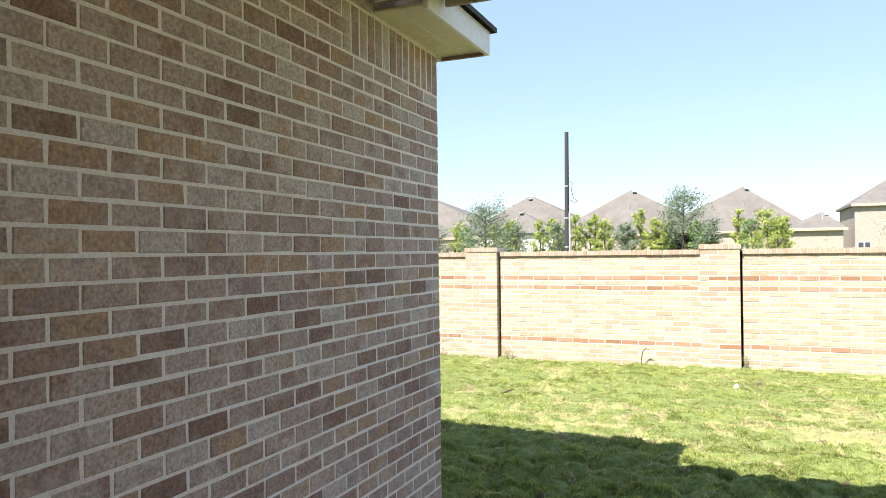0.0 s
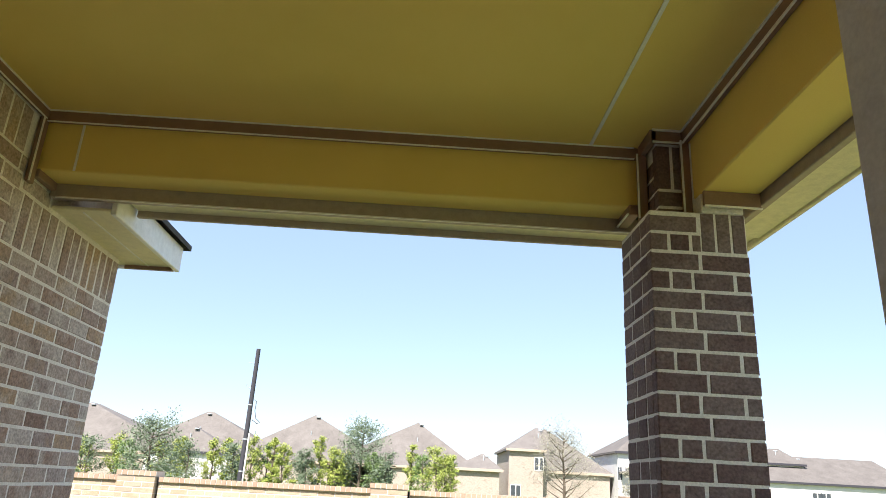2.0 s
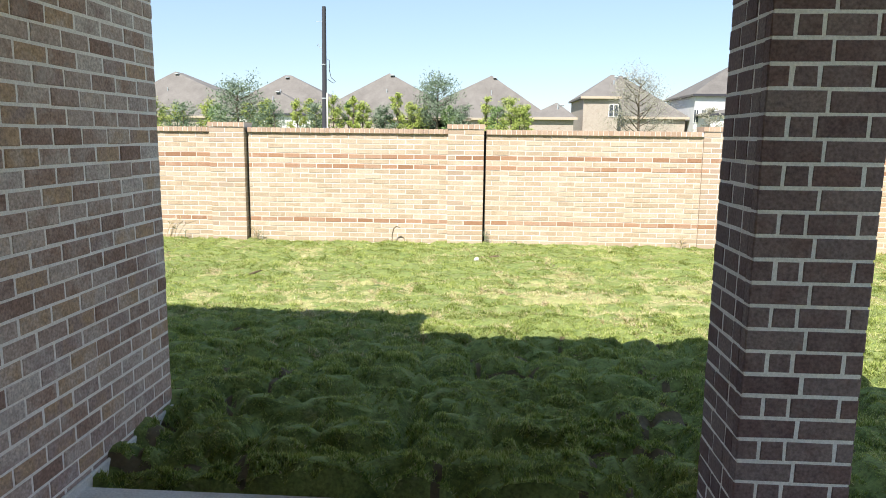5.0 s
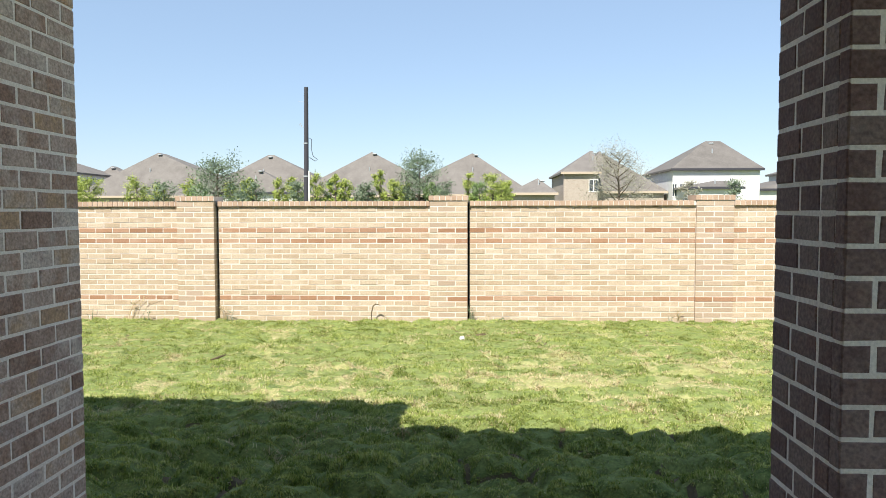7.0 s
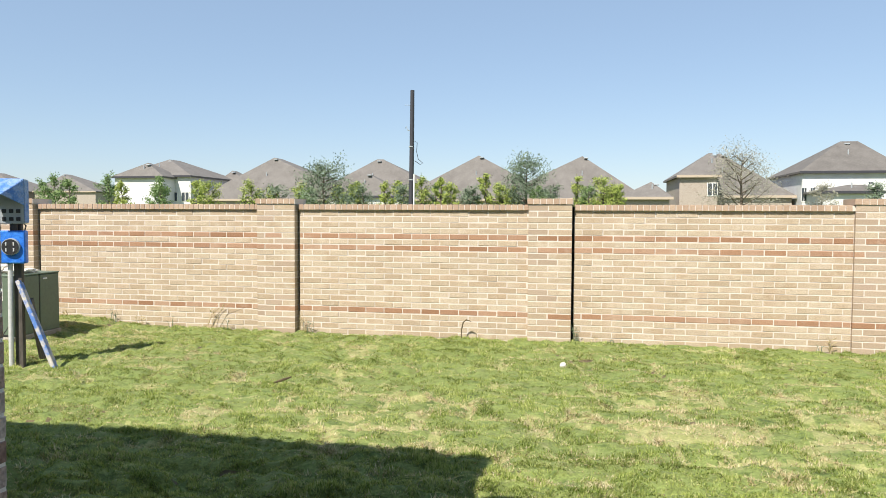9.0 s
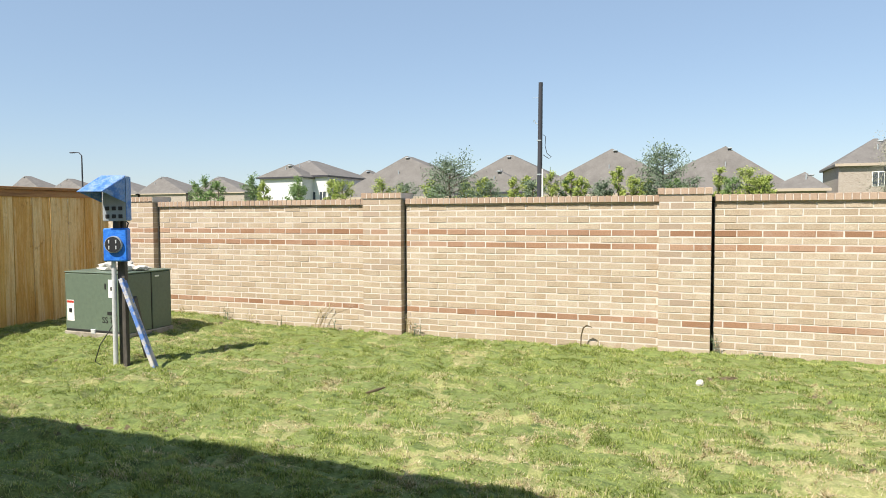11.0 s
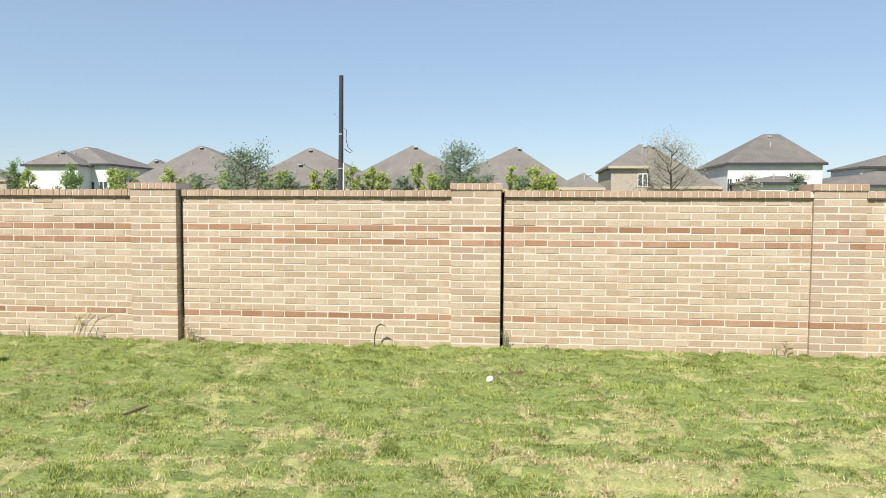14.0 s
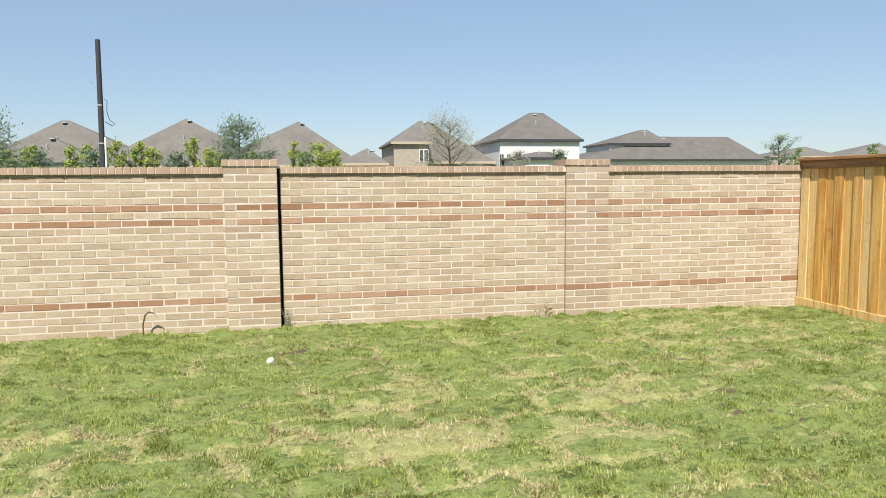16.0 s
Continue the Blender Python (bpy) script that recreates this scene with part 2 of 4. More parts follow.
def tube(points, radii, sides=8, bm=None):
    bm = bm or bmesh.new()
    rings = []
    pts = [Vector(p) for p in points]
    for i, p in enumerate(pts):
        d = (pts[min(i + 1, len(pts) - 1)] - pts[max(i - 1, 0)]).normalized()
        a = d.orthogonal().normalized()
        b = d.cross(a)
        r = radii[i] if hasattr(radii, "__len__") else radii
        rings.append([bm.verts.new(p + r * (math.cos(t) * a + math.sin(t) * b)) for t in (2 * math.pi * k / sides for k in range(sides))])
    for r0, r1 in zip(rings, rings[1:]):
        for k in range(sides):
            bm.faces.new((r0[k], r0[(k + 1) % sides], r1[(k + 1) % sides], r1[k]))
    bm.faces.new(rings[0][::-1])
    bm.faces.new(rings[-1])
    return bm


def joined(name, blocks, mat):
    """One mesh out of many plain boxes (x0, x1, y0, y1, z0, z1)."""
    bm = bmesh.new()
    for b in blocks:
        box(*b, bm=bm)
    return from_bm(name, bm, mat)


# ---- bricks ----
BRICKS = {}
rng = random.Random(7)


def brick_verts(l, h, d, seed):
    r = random.Random(seed)
    c = 0.004
    j = lambda s: r.uniform(-s, s)
    front = [(c + j(0.002), 0, c + j(0.002)), (l - c + j(0.002), 0, c + j(0.002)), (l - c + j(0.002), 0, h - c + j(0.002)), (c + j(0.002), 0, h - c + j(0.002))]
    rim = [(0, c, 0), (l, c, 0), (l, c, h), (0, c, h)]
    rim = [(x + j(0.0015), y, z + j(0.0012)) for x, y, z in rim]
    back = [(0, d, 0), (l, d, 0), (l, d, h), (0, d, h)]
    faces = [(0, 1, 2, 3)]
    for a in range(4):
        b = (a + 1) % 4
        faces.append((4 + a, 4 + b, b, a))
        faces.append((8 + a, 8 + b, 4 + b, 4 + a))
    faces.append((11, 10, 9, 8))
    return front + rim + back, faces


def brick_mesh(l, h, d, mat):
    key = (round(l, 2), round(h, 3), round(d, 3), mat.name, rng.randrange(4))
    if key not in BRICKS:
        BRICKS[key] = mesh_of("brick", *brick_verts(l, h, d, str(key)), mat)
    return BRICKS[key]


def lay_brick(parent, m, l, h, d, mat, name="brick"):
    ob = new(name, brick_mesh(l, h, d, mat))
    ob.parent = parent
    ob.matrix_world = m
    return ob


def join_bricks(name, parent, rows, mat):
    verts, faces = [], []
    for i, (m, l, h, d) in enumerate(rows):
        v, f = brick_verts(l, h, d, i % 17)
        k = len(verts)
        verts += [m @ Vector(p) for p in v]
        faces += [tuple(a + k for a in q) for q in f]
    ob = new(name, mesh_of(name, verts, faces, mat))
    ob.parent = parent
    ob.matrix_parent_inverse = parent.matrix_world.inverted()
    ob["kind"] = "stuff"
    return ob


bpy.context.view_layer.update()

# ---- ground ----
YARD = (-9.2, 6.6, 3.2, 11.6)


LATTICE = np.random.RandomState(12).rand(256, 256)


def fuzz(x, y, seed=0):
    """Smooth noise from 0 to 1 with one hill per unit, for numbers and arrays."""
    x, y = np.asarray(x, float) + 17.3 * seed + 1000, np.asarray(y, float) + 9.1 * seed + 1000
    i, j = np.floor(x).astype(int), np.floor(y).astype(int)
    u, v = x - i, y - j
    u, v = u * u * (3 - 2 * u), v * v * (3 - 2 * v)
    a, b = LATTICE[i % 256, j % 256], LATTICE[(i + 1) % 256, j % 256]
    c, d = LATTICE[i % 256, (j + 1) % 256], LATTICE[(i + 1) % 256, (j + 1) % 256]
    return (a * (1 - u) + b * u) * (1 - v) + (c * (1 - u) + d * u) * v


SOD_L, SOD_W = 0.86, 0.46


def sod(x, y):
    """The slab of turf under a place: the distance to its seam, and two random numbers of its own."""
    x, y = np.asarray(x, float), np.asarray(y, float)
    wx = x + 0.16 * y + 0.22 * (fuzz(x * 1.6, y * 1.6, 1) - 0.5) + 0.10 * (fuzz(x * 5, y * 5, 2) - 0.5)
    wy = y - 0.10 * x + 0.20 * (fuzz(x * 1.6, y * 1.6, 3) - 0.5) + 0.09 * (fuzz(x * 5, y * 5, 4) - 0.5)
    row = np.floor(wy / SOD_W)
    shift = LATTICE[row.astype(int) % 256, 77]
    col = np.floor(wx / SOD_L + shift)
    fx, fy = wx / SOD_L + shift - col, wy / SOD_W - row
    d = np.minimum(np.minimum(fx, 1 - fx) * SOD_L, np.minimum(fy, 1 - fy) * SOD_W)
    return d, LATTICE[row.astype(int) % 256, col.astype(int) % 256], LATTICE[(row.astype(int) + 91) % 256, (col.astype(int) + 40) % 256]


def near_patio(y):
    return np.clip((7.0 - np.asarray(y, float)) / 2.6, 0, 1)


def ground_height(x, y):
    x, y = np.asarray(x, float), np.asarray(y, float)
    base = 0.055 * np.clip((6.0 - y) / 2.4, 0, 1)
    near = near_patio(y)
    d, lift, _ = sod(x, y)
    dome = 1 - np.exp(-d / 0.045)
    pillow = np.minimum(1, np.abs(2 * fuzz(x * 2.6, y * 4.6, 5) - 1) * 2.1) ** 0.7
    lump = np.minimum(1, np.abs(2 * fuzz(x * 6.5, y * 9.5, 6) - 1) * 2.6) ** 0.7
    rise = 0.10 * np.clip(-5.8 - x, 0, 1) * np.clip((y - 8.6) / 0.8, 0, 1)
    lawn = base + rise - 0.088 - 0.078 * near + dome * (0.034 + 0.040 * near) + (lift - 0.5) * 0.034 + pillow * (0.026 + 0.120 * near) + lump * (0.020 + 0.048 * near) + (fuzz(x * 14, y * 18, 7) - 0.5) * 0.026
    inside = (YARD[0] - 1 < x) & (x < YARD[1] + 1) & (2.9 < y) & (y < 11.9)
    z = np.where(inside, lawn, base - 0.03)
    return np.where((y < 3.32) & (-9 < x) & (x < 1.47), -0.08, z)


def spaced(lo, hi, step, far):
    out = [lo + step * i for i in range(int((hi - lo) / step) + 1)]
    s, a, b = step, out[0], out[-1]
    while b < far:
        s *= 1.5
        b += s
        a -= s
        out = [a] + out + [b]
    return out


gx, gy = spaced(-9.4, 6.6, 0.040, 900), spaced(3.0, 11.6, 0.034, 900)
gxx, gyy = np.meshgrid(gx, gy)
gv = np.stack([gxx, gyy, ground_height(gxx, gyy)], -1).reshape(-1, 3).tolist()
w = len(gx)
gf = [(j * w + i, j * w + i + 1, (j + 1) * w + i + 1, (j + 1) * w + i) for j in range(len(gy) - 1) for i in range(w - 1)]
ground = tagged(new("ground", mesh_of("ground", gv, gf, M_GROUND)), "lumpy newly laid green lawn with dry straw patches", "lawn", kind="structure")
ground.data.polygons.foreach_set("use_smooth", [True] * len(ground.data.polygons))
ground.data.materials.append(M_SOIL)
ground.data.materials.append(M_DEAD_TURF)


def on_lawn(x, y):
    return ~((x < -1.66) & (y < 4.22)) & ~((y < 3.33) & (-1.7 < x) & (x < 1.5))


def open_seam(x, y):
    """Where the seams between the slabs of turf gape and show soil."""
    d, _, b = sod(x, y)
    return (d < 0.009 + 0.024 * near_patio(y) * fuzz(x * 3, y * 3, 8)) & (fuzz(x * 1.3, y * 1.3, 9) + 0.35 * b > 1.05 - 0.50 * near_patio(y))


def dryness(x, y):
    """From 0 in lush turf to 1 in straw: dead edges along seams, thin spots and a few pale slabs."""
    d, a, b = sod(x, y)
    edge = np.clip(1 - d / (0.035 + 0.07 * fuzz(x * 2.2, y * 2.2, 10)), 0, 1) * np.clip((fuzz(x * 1.1, y * 1.5, 11) - 0.40) * 4, 0, 1)
    spot = np.clip((fuzz(x * 2.3, y * 3.6, 12) * 0.65 + fuzz(x * 7.5, y * 11, 13) * 0.35 - 0.585) * 7, 0, 1)
    slab = np.where(a > 0.88, 0.42, np.where(a < 0.20, 0.24, 0.09)) * (0.5 + fuzz(x * 5, y * 7, 14))
    patch = np.clip(2.2 - 1.5 * np.maximum(np.abs(x - 0.85) / 0.36, np.abs(y - 7.60) / 0.22), 0, 1) * (0.55 + 0.6 * fuzz(x * 6, y * 6, 15))
    # Straw thins out in the house's shade, so shade enters the turf colour too.
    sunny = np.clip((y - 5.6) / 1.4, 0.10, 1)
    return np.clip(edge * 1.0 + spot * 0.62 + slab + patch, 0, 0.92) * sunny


def blades(name, x, y, ln, wd, lean, turn, mat, label):
    """One mesh of thin triangles rooted at x, y."""
    n = len(x)
    way = np.stack([np.cos(turn) * np.sin(lean), np.sin(turn) * np.sin(lean), np.cos(lean)], 1)
    side = np.stack([-np.sin(turn), np.cos(turn), np.zeros(n)], 1)
    p = np.stack([x, y, ground_height(x, y) - 0.006], 1)
    v = np.empty((n, 3, 3))
    v[:, 0], v[:, 1], v[:, 2] = p - side * wd[:, None], p + side * wd[:, None], p + way * ln[:, None]
    me = bpy.data.meshes.new(name)
    me.vertices.add(3 * n)
    me.vertices.foreach_set("co", v.ravel())
    me.loops.add(3 * n)
    me.loops.foreach_set("vertex_index", np.arange(3 * n, dtype=np.int32))
    me.polygons.add(n)
    me.polygons.foreach_set("loop_start", np.arange(0, 3 * n, 3, dtype=np.int32))
    me.update(calc_edges=True)
    me.materials.append(mat)
    return tagged(new(name, me), label, "grass", kind="stuff")


def turf():
    r = np.random.RandomState(3)
    x = np.concatenate([r.uniform(-9.2, 6.5, 1500000), r.uniform(-3.2, 4.5, 400000)])
    y = np.concatenate([r.uniform(3.2, 11.29, 1500000), 3.3 + 3.6 * r.uniform(0, 1, 400000) ** 1.3])
    ok = on_lawn(x, y) & ~open_seam(x, y)
    x, y = x[ok], y[ok]
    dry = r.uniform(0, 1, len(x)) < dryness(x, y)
    tuft = fuzz(x * 9, y * 12, 20) * 0.6 + fuzz(x * 22, y * 26, 21) * 0.4
    thick = np.clip(0.45 + (tuft - 0.34) * 3.4, 0.40, 1.9) * (0.8 + 0.4 * sod(x, y)[2])
    ln = 0.024 * r.uniform(0.6, 1.25, len(x)) * thick * (1 - 0.28 * near_patio(y))
    flow = 2 * math.pi * (1.5 * fuzz(x * 1.9, y * 2.6, 22) + 0.5 * fuzz(x * 8, y * 10, 23))
    turn = flow + r.normal(0, 1.3, len(x))
    lean = np.clip(r.normal(0.75, 0.32, len(x)), 0.05, 1.4)
    wd = r.uniform(0.0026, 0.0054, len(x))
    g = ~dry
    blades("grass", x[g], y[g], ln[g], wd[g], lean[g], turn[g], M_GRASS, "short green turf grass blades covering the yard")
    lie = np.clip(lean[dry] + 0.55, 0, 1.5)
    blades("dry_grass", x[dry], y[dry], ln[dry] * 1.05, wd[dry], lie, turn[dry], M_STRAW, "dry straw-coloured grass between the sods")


def straw_tufts():
    """Splayed dead tufts standing along the seams of the turf."""
    r = np.random.RandomState(8)
    cx, cy = r.uniform(-8.8, 6.2, 9000), r.uniform(5.4, 11.1, 9000)
    d = sod(cx, cy)[0]
    ok = on_lawn(cx, cy) & (d < 0.05) & (fuzz(cx * 1.1, cy * 1.5, 11) > 0.50)
    cx, cy = cx[ok][:1300], cy[ok][:1300]
    k = 46
    big = np.repeat(r.uniform(0.35, 1.0, len(cx)), k)
    x = np.repeat(cx, k) + r.normal(0, 0.045, len(cx) * k) * big * 1.4
    y = np.repeat(cy, k) + r.normal(0, 0.020, len(cx) * k) * big
    n = len(x)
    blades("straw_tufts", x, y, r.uniform(0.02, 0.065, n) * big, r.uniform(0.0022, 0.0045, n), r.uniform(0.4, 1.5, n), r.uniform(0, 6.28, n), M_STRAW, "splayed pale straw tufts along the turf seams")


centres = np.empty(3 * len(ground.data.polygons))
ground.data.polygons.foreach_get("center", centres)
cx, cy = centres[0::3], centres[1::3]
bare = (-9.3 < cx) & (cx < 6.5) & (3.1 < cy) & (cy < 11.3) & open_seam(cx, cy)
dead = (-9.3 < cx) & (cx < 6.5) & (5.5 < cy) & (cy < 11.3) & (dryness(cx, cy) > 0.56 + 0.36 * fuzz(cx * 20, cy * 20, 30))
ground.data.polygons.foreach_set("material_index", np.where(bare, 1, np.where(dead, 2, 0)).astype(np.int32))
turf()
straw_tufts()

# ---- patio of the house ----
HX, HY, COLX, COLY = -1.70, 4.18, 0.945, 2.87
slab = tagged(part("patio_slab", box(HX + 0.0, 1.45, -0.1, 3.30, -0.12, 0.075, 0.008), M_CONCRETE), "grey concrete patio slab with a rough edge", "patio", kind="structure")
wall = tagged(part("wall_west", box(-8.6, HX + 0.0025, -0.3, HY - 0.004, -0.1, 3.38, 0), M_HMORTAR), "house side wall of brown-grey mottled brick with pale mortar", "wall", kind="structure")
back = tagged(part("wall_south", joined("wall_south", [(HX + 0.004, -0.36, -0.25, 0.0, -0.1, 3.35), (0.63, 1.45, -0.25, 0.0, -0.1, 3.35), (-0.36, 0.63, -0.25, 0.0, 2.57, 3.35)], M_REAR), None), "rear house wall with a doorway behind the patio", "wall", kind="structure")
inner = tagged(part("wall_inside", joined("wall_inside", [(-1.3, 1.3, -2.6, -2.5, 0.04, 2.8), (-1.4, -1.3, -2.6, -0.255, 0.04, 2.8), (1.3, 1.4, -2.6, -0.255, 0.04, 2.8), (-1.4, 1.4, -2.6, -0.255, 2.8, 2.9), (-1.4, 1.4, -2.6, -0.11, -0.1, 0.035)], M_DOOR)), "plain light room walls behind the doorway", "wall", kind="structure")

tagged(part("wall_footing", box(HX + 0.0035, HX + 0.022, 0.02, HY - 0.01, -0.12, 0.115, 0.006), M_CONCRETE), "pale mortar-smeared footing strip under the brick wall", "footing", kind="structure")

# open door leaf by the doorway
door = thing("door_1", 0.585, 0.03, 0.08, 96, label="open light grey painted exterior door by the patio", category="door", kind="structure")
part("door_leaf", box(0, 0.86, -0.022, 0.022, 0, 2.47, 0.003), M_DOOR, door)
part("door_handle", tube([(0.80, 0.03, 0.95), (0.80, 0.065, 0.95), (0.70, 0.068, 0.95)], 0.009), M_GALV, door, "brushed metal lever handle")
for hz in (0.25, 1.2, 2.2):
    part("hinge", box(-0.012, 0.03, 0.020, 0.027, hz, hz + 0.1, 0.001), M_GALV, door)

# ceiling, beams, trims, roof edge
CZ = 3.325
ceiling = tagged(part("ceiling", joined("ceiling", [(HX, 0.776, 0.0, 3.17, CZ, CZ + 0.012), (0.784, 1.45, 0.0, 3.17, CZ, CZ + 0.012), (0.77, 0.79, 0.0, 3.17, CZ + 0.004, CZ + 0.010)], M_CEIL)), "olive-tan painted flat patio ceiling with a joint", "ceiling", kind="structure")
part("joint", box(0.773, 0.788, 0.0, 3.13, CZ - 0.004, CZ + 0.01, 0), M_CAULK, ceiling, "pale caulk line")
beam = tagged(part("beam_north", box(HX + 0.01, 1.0, 3.165, 3.32, 3.042, CZ, 0.006), M_CEIL), "olive-tan painted boxed patio beam", "beam", kind="structure")
part("end_joint", box(-1.522, -1.512, 3.161, 3.164, 3.044, 3.27, 0), M_CAULK, beam)
beam2 = tagged(part("beam_east", box(1.165, 1.40, 0.0, 2.985, 3.000, CZ, 0.006), M_CEIL), "olive-tan painted boxed beam over the patio side", "beam", kind="structure")


def trim(name, blocks, label):
    t = tagged(part(name, joined(name, blocks, M_TRIM)), label, "trim", kind="structure")
    return t


def caulk(parent, blocks):
    for b in blocks:
        part("caulk_line", box(*b, 0), M_CAULK, parent, "pale caulk line")


t1 = trim("trim_ceiling_north", [(HX + 0.03, 1.0, 3.135, 3.163, CZ - 0.055, CZ)], "brown painted frieze board under the ceiling")
caulk(t1, [(HX + 0.03, 0.98, 3.130, 3.136, CZ - 0.006, CZ), (HX + 0.03, 0.98, 3.131, 3.140, CZ - 0.059, CZ - 0.055)])
t2 = trim("trim_ceiling_west", [(HX + 0.008, HX + 0.028, 0.0, 3.16, CZ - 0.045, CZ), (HX + 0.008, HX + 0.03, 3.11, 3.155, 2.965, CZ - 0.045), (HX + 0.008, HX + 0.04, 3.157, 3.32, 3.005, 3.044)], "brown painted trim where wall meets ceiling")
caulk(t2, [(HX + 0.028, HX + 0.034, 0.0, 3.13, CZ - 0.006, CZ), (HX + 0.026, HX + 0.031, 0.0, 3.13, CZ - 0.050, CZ - 0.045), (HX + 0.03, HX + 0.036, 3.104, 3.110, 2.965, CZ - 0.05)])
t3 = trim("trim_ceiling_east", [(1.135, 1.163, 0.0, 2.99, CZ - 0.055, CZ), (1.128, 1.163, 2.950, 2.985, 2.94, CZ - 0.055), (1.0, 1.134, 2.955, 2.985, CZ - 0.055, CZ), (0.995, 1.025, 2.955, 3.13, CZ - 0.055, CZ), (0.985, 1.025, 3.10, 3.135, 2.965, CZ - 0.055), (1.165, 1.40, 2.845, 2.862, 2.935, 3.002), (0.95, 0.995, 3.14, 3.32, 2.995, 3.044)], "brown painted trim round the column head")
caulk(t3, [(1.128, 1.135, 0.0, 2.95, CZ - 0.008, CZ), (1.130, 1.137, 0.0, 2.95, CZ - 0.063, CZ - 0.055), (1.121, 1.128, 2.943, 2.950, 2.94, CZ - 0.05), (1.160, 1.167, 2.943, 2.950, 2.95, CZ - 0.06), (1.005, 1.13, 2.947, 2.955, CZ - 0.008, CZ), (1.005, 1.13, 2.950, 2.957, CZ - 0.063, CZ - 0.056), (0.978, 0.985, 3.094, 3.101, 2.965, CZ - 0.05), (1.165, 1.40, 2.838, 2.846, 2.929, 2.936), (0.943, 0.950, 3.15, 3.32, 2.998, 3.006)])
t4 = tagged(part("trim_beam_outer", joined("trim_beam_outer", [(HX + 0.01, 1.42, 3.325, 3.365, 2.980, 3.05), (1.405, 1.44, 0.0, 3.320, 2.955, 3.04)], M_EAVE)), "grey-brown painted board on the outer side of the beams", "trim", kind="structure")
caulk(t4, [(HX + 0.04, 1.40, 3.319, 3.326, 2.976, 2.982)])
soffit = tagged(part("eave_soffit", joined("eave_soffit", [(HX + 0.32, 1.64, 3.37, 3.56, 3.022, 3.04), (1.445, 1.64, 0.0, 3.36, 3.005, 3.020)], M_SOFFIT)), "pale beige painted eave soffit", "soffit", kind="structure")
fascia = tagged(part("eave_fascia", joined("eave_fascia", [(HX + 0.32, 1.66, 3.562, 3.585, 2.990, 3.10)], M_EAVE)), "grey-brown painted patio eave board", "fascia", kind="structure")
tagged(part("eave_fascia_side", box(1.642, 1.665, 0.0, 3.56, 2.995, 3.10), M_SOFFIT), "pale beige painted eave board at the patio side", "fascia", kind="structure")
EX, EY = -1.39, 4.30
soffit2 = tagged(part("house_soffit", joined("house_soffit", [(HX + 0.005, EX - 0.03, 3.37, EY - 0.03, 2.94, 2.955), (-8.6, HX + 0.004, HY + 0.003, EY - 0.03, 2.94, 2.955)], M_SOFFIT)), "pale yellowish soffit under the house eave", "soffit", kind="structure")
fascia2 = tagged(part("house_fascia", joined("house_fascia", [(EX - 0.028, EX, 3.37, EY, 2.925, 3.075), (-8.6, EX - 0.03, EY - 0.028, EY, 2.925, 3.075)], M_FASCIA)), "white painted house eave fascia board", "fascia", kind="structure")
part("lip", box(HX + 0.006, EX - 0.03, EY - 0.05, EY - 0.029, 2.918, 2.939, 0), M_TRIM, fascia2)
part("soffit_joint", box(HX + 0.14, HX + 0.148, 3.4, EY - 0.04, 2.936, 2.9395, 0), M_CAULK, soffit2)


def roof_mesh(name, eave, ridge, mat, thick=0.05, bottom=True):
    """A hipped roof: eave corners in order round it, and the two ridge ends."""
    a, b, c, d = [Vector(p) for p in eave]
    r, s = [Vector(p) for p in ridge]
    v = [a, b, c, d, r, s] + [p - Vector((0, 0, thick)) for p in (a, b, c, d)]
    f = [(0, 1, 5, 4), (1, 2, 5), (2, 3, 4, 5), (3, 0, 4), (0, 6, 7, 1), (1, 7, 8, 2), (2, 8, 9, 3), (3, 9, 6, 0)] + ([(9, 8, 7, 6)] if bottom else [])
    return mesh_of(name, v, f, mat)


def slab_of(top):
    """A thin shingle slab under four corners."""
    v = top + [(x, y, z - 0.03) for x, y, z in top]
    return mesh_of("roof_edge", v, [(0, 1, 2, 3), (7, 6, 5, 4), (0, 4, 5, 1), (1, 5, 6, 2), (2, 6, 7, 3), (3, 7, 4, 0)], M_SHINGLE)


tagged(new("roof_house", roof_mesh("roof_house", [(-1.76, 3.98, 3.42), (-8.9, 3.98, 3.42), (-8.9, -9, 3.42), (-1.76, -9, 3.42)], [(-5.2, 0.7, 5.1), (-5.2, -5.4, 5.1)], M_SHINGLE, 0.03)), "dark asphalt shingle house roof", "roof", kind="structure")
tagged(new("roof_edge_east", slab_of([(-1.775, 3.60, 3.43), (EX + 0.035, 3.60, 3.10), (EX + 0.035, EY + 0.035, 3.10), (-1.775, 3.95, 3.43)])), "dark shingle edge over the white eave board", "roof", kind="structure")
tagged(new("roof_edge_north", slab_of([(-8.9, 3.95, 3.43), (-1.775, 3.95, 3.43), (EX + 0.035, EY + 0.035, 3.10), (-8.9, EY + 0.035, 3.10)])), "dark shingle edge over the white eave board", "roof", kind="structure")
tagged(new("roof_patio", roof_mesh("roof_patio", [(1.69, 3.60, 3.15), (-1.78, 3.60, 3.15), (-1.78, -2.7, 3.45), (1.69, -2.7, 3.45)], [(0.2, 0.9, 4.5), (-1.78, 0.9, 4.5)], M_SHINGLE, 0.03, False)), "dark asphalt shingle patio roof", "roof", kind="structure")

# ---- brick facing of the house wall and the column ----
K, BL, BH, J = 0.0794, 0.193, 0.0694, 0.010
rest = []


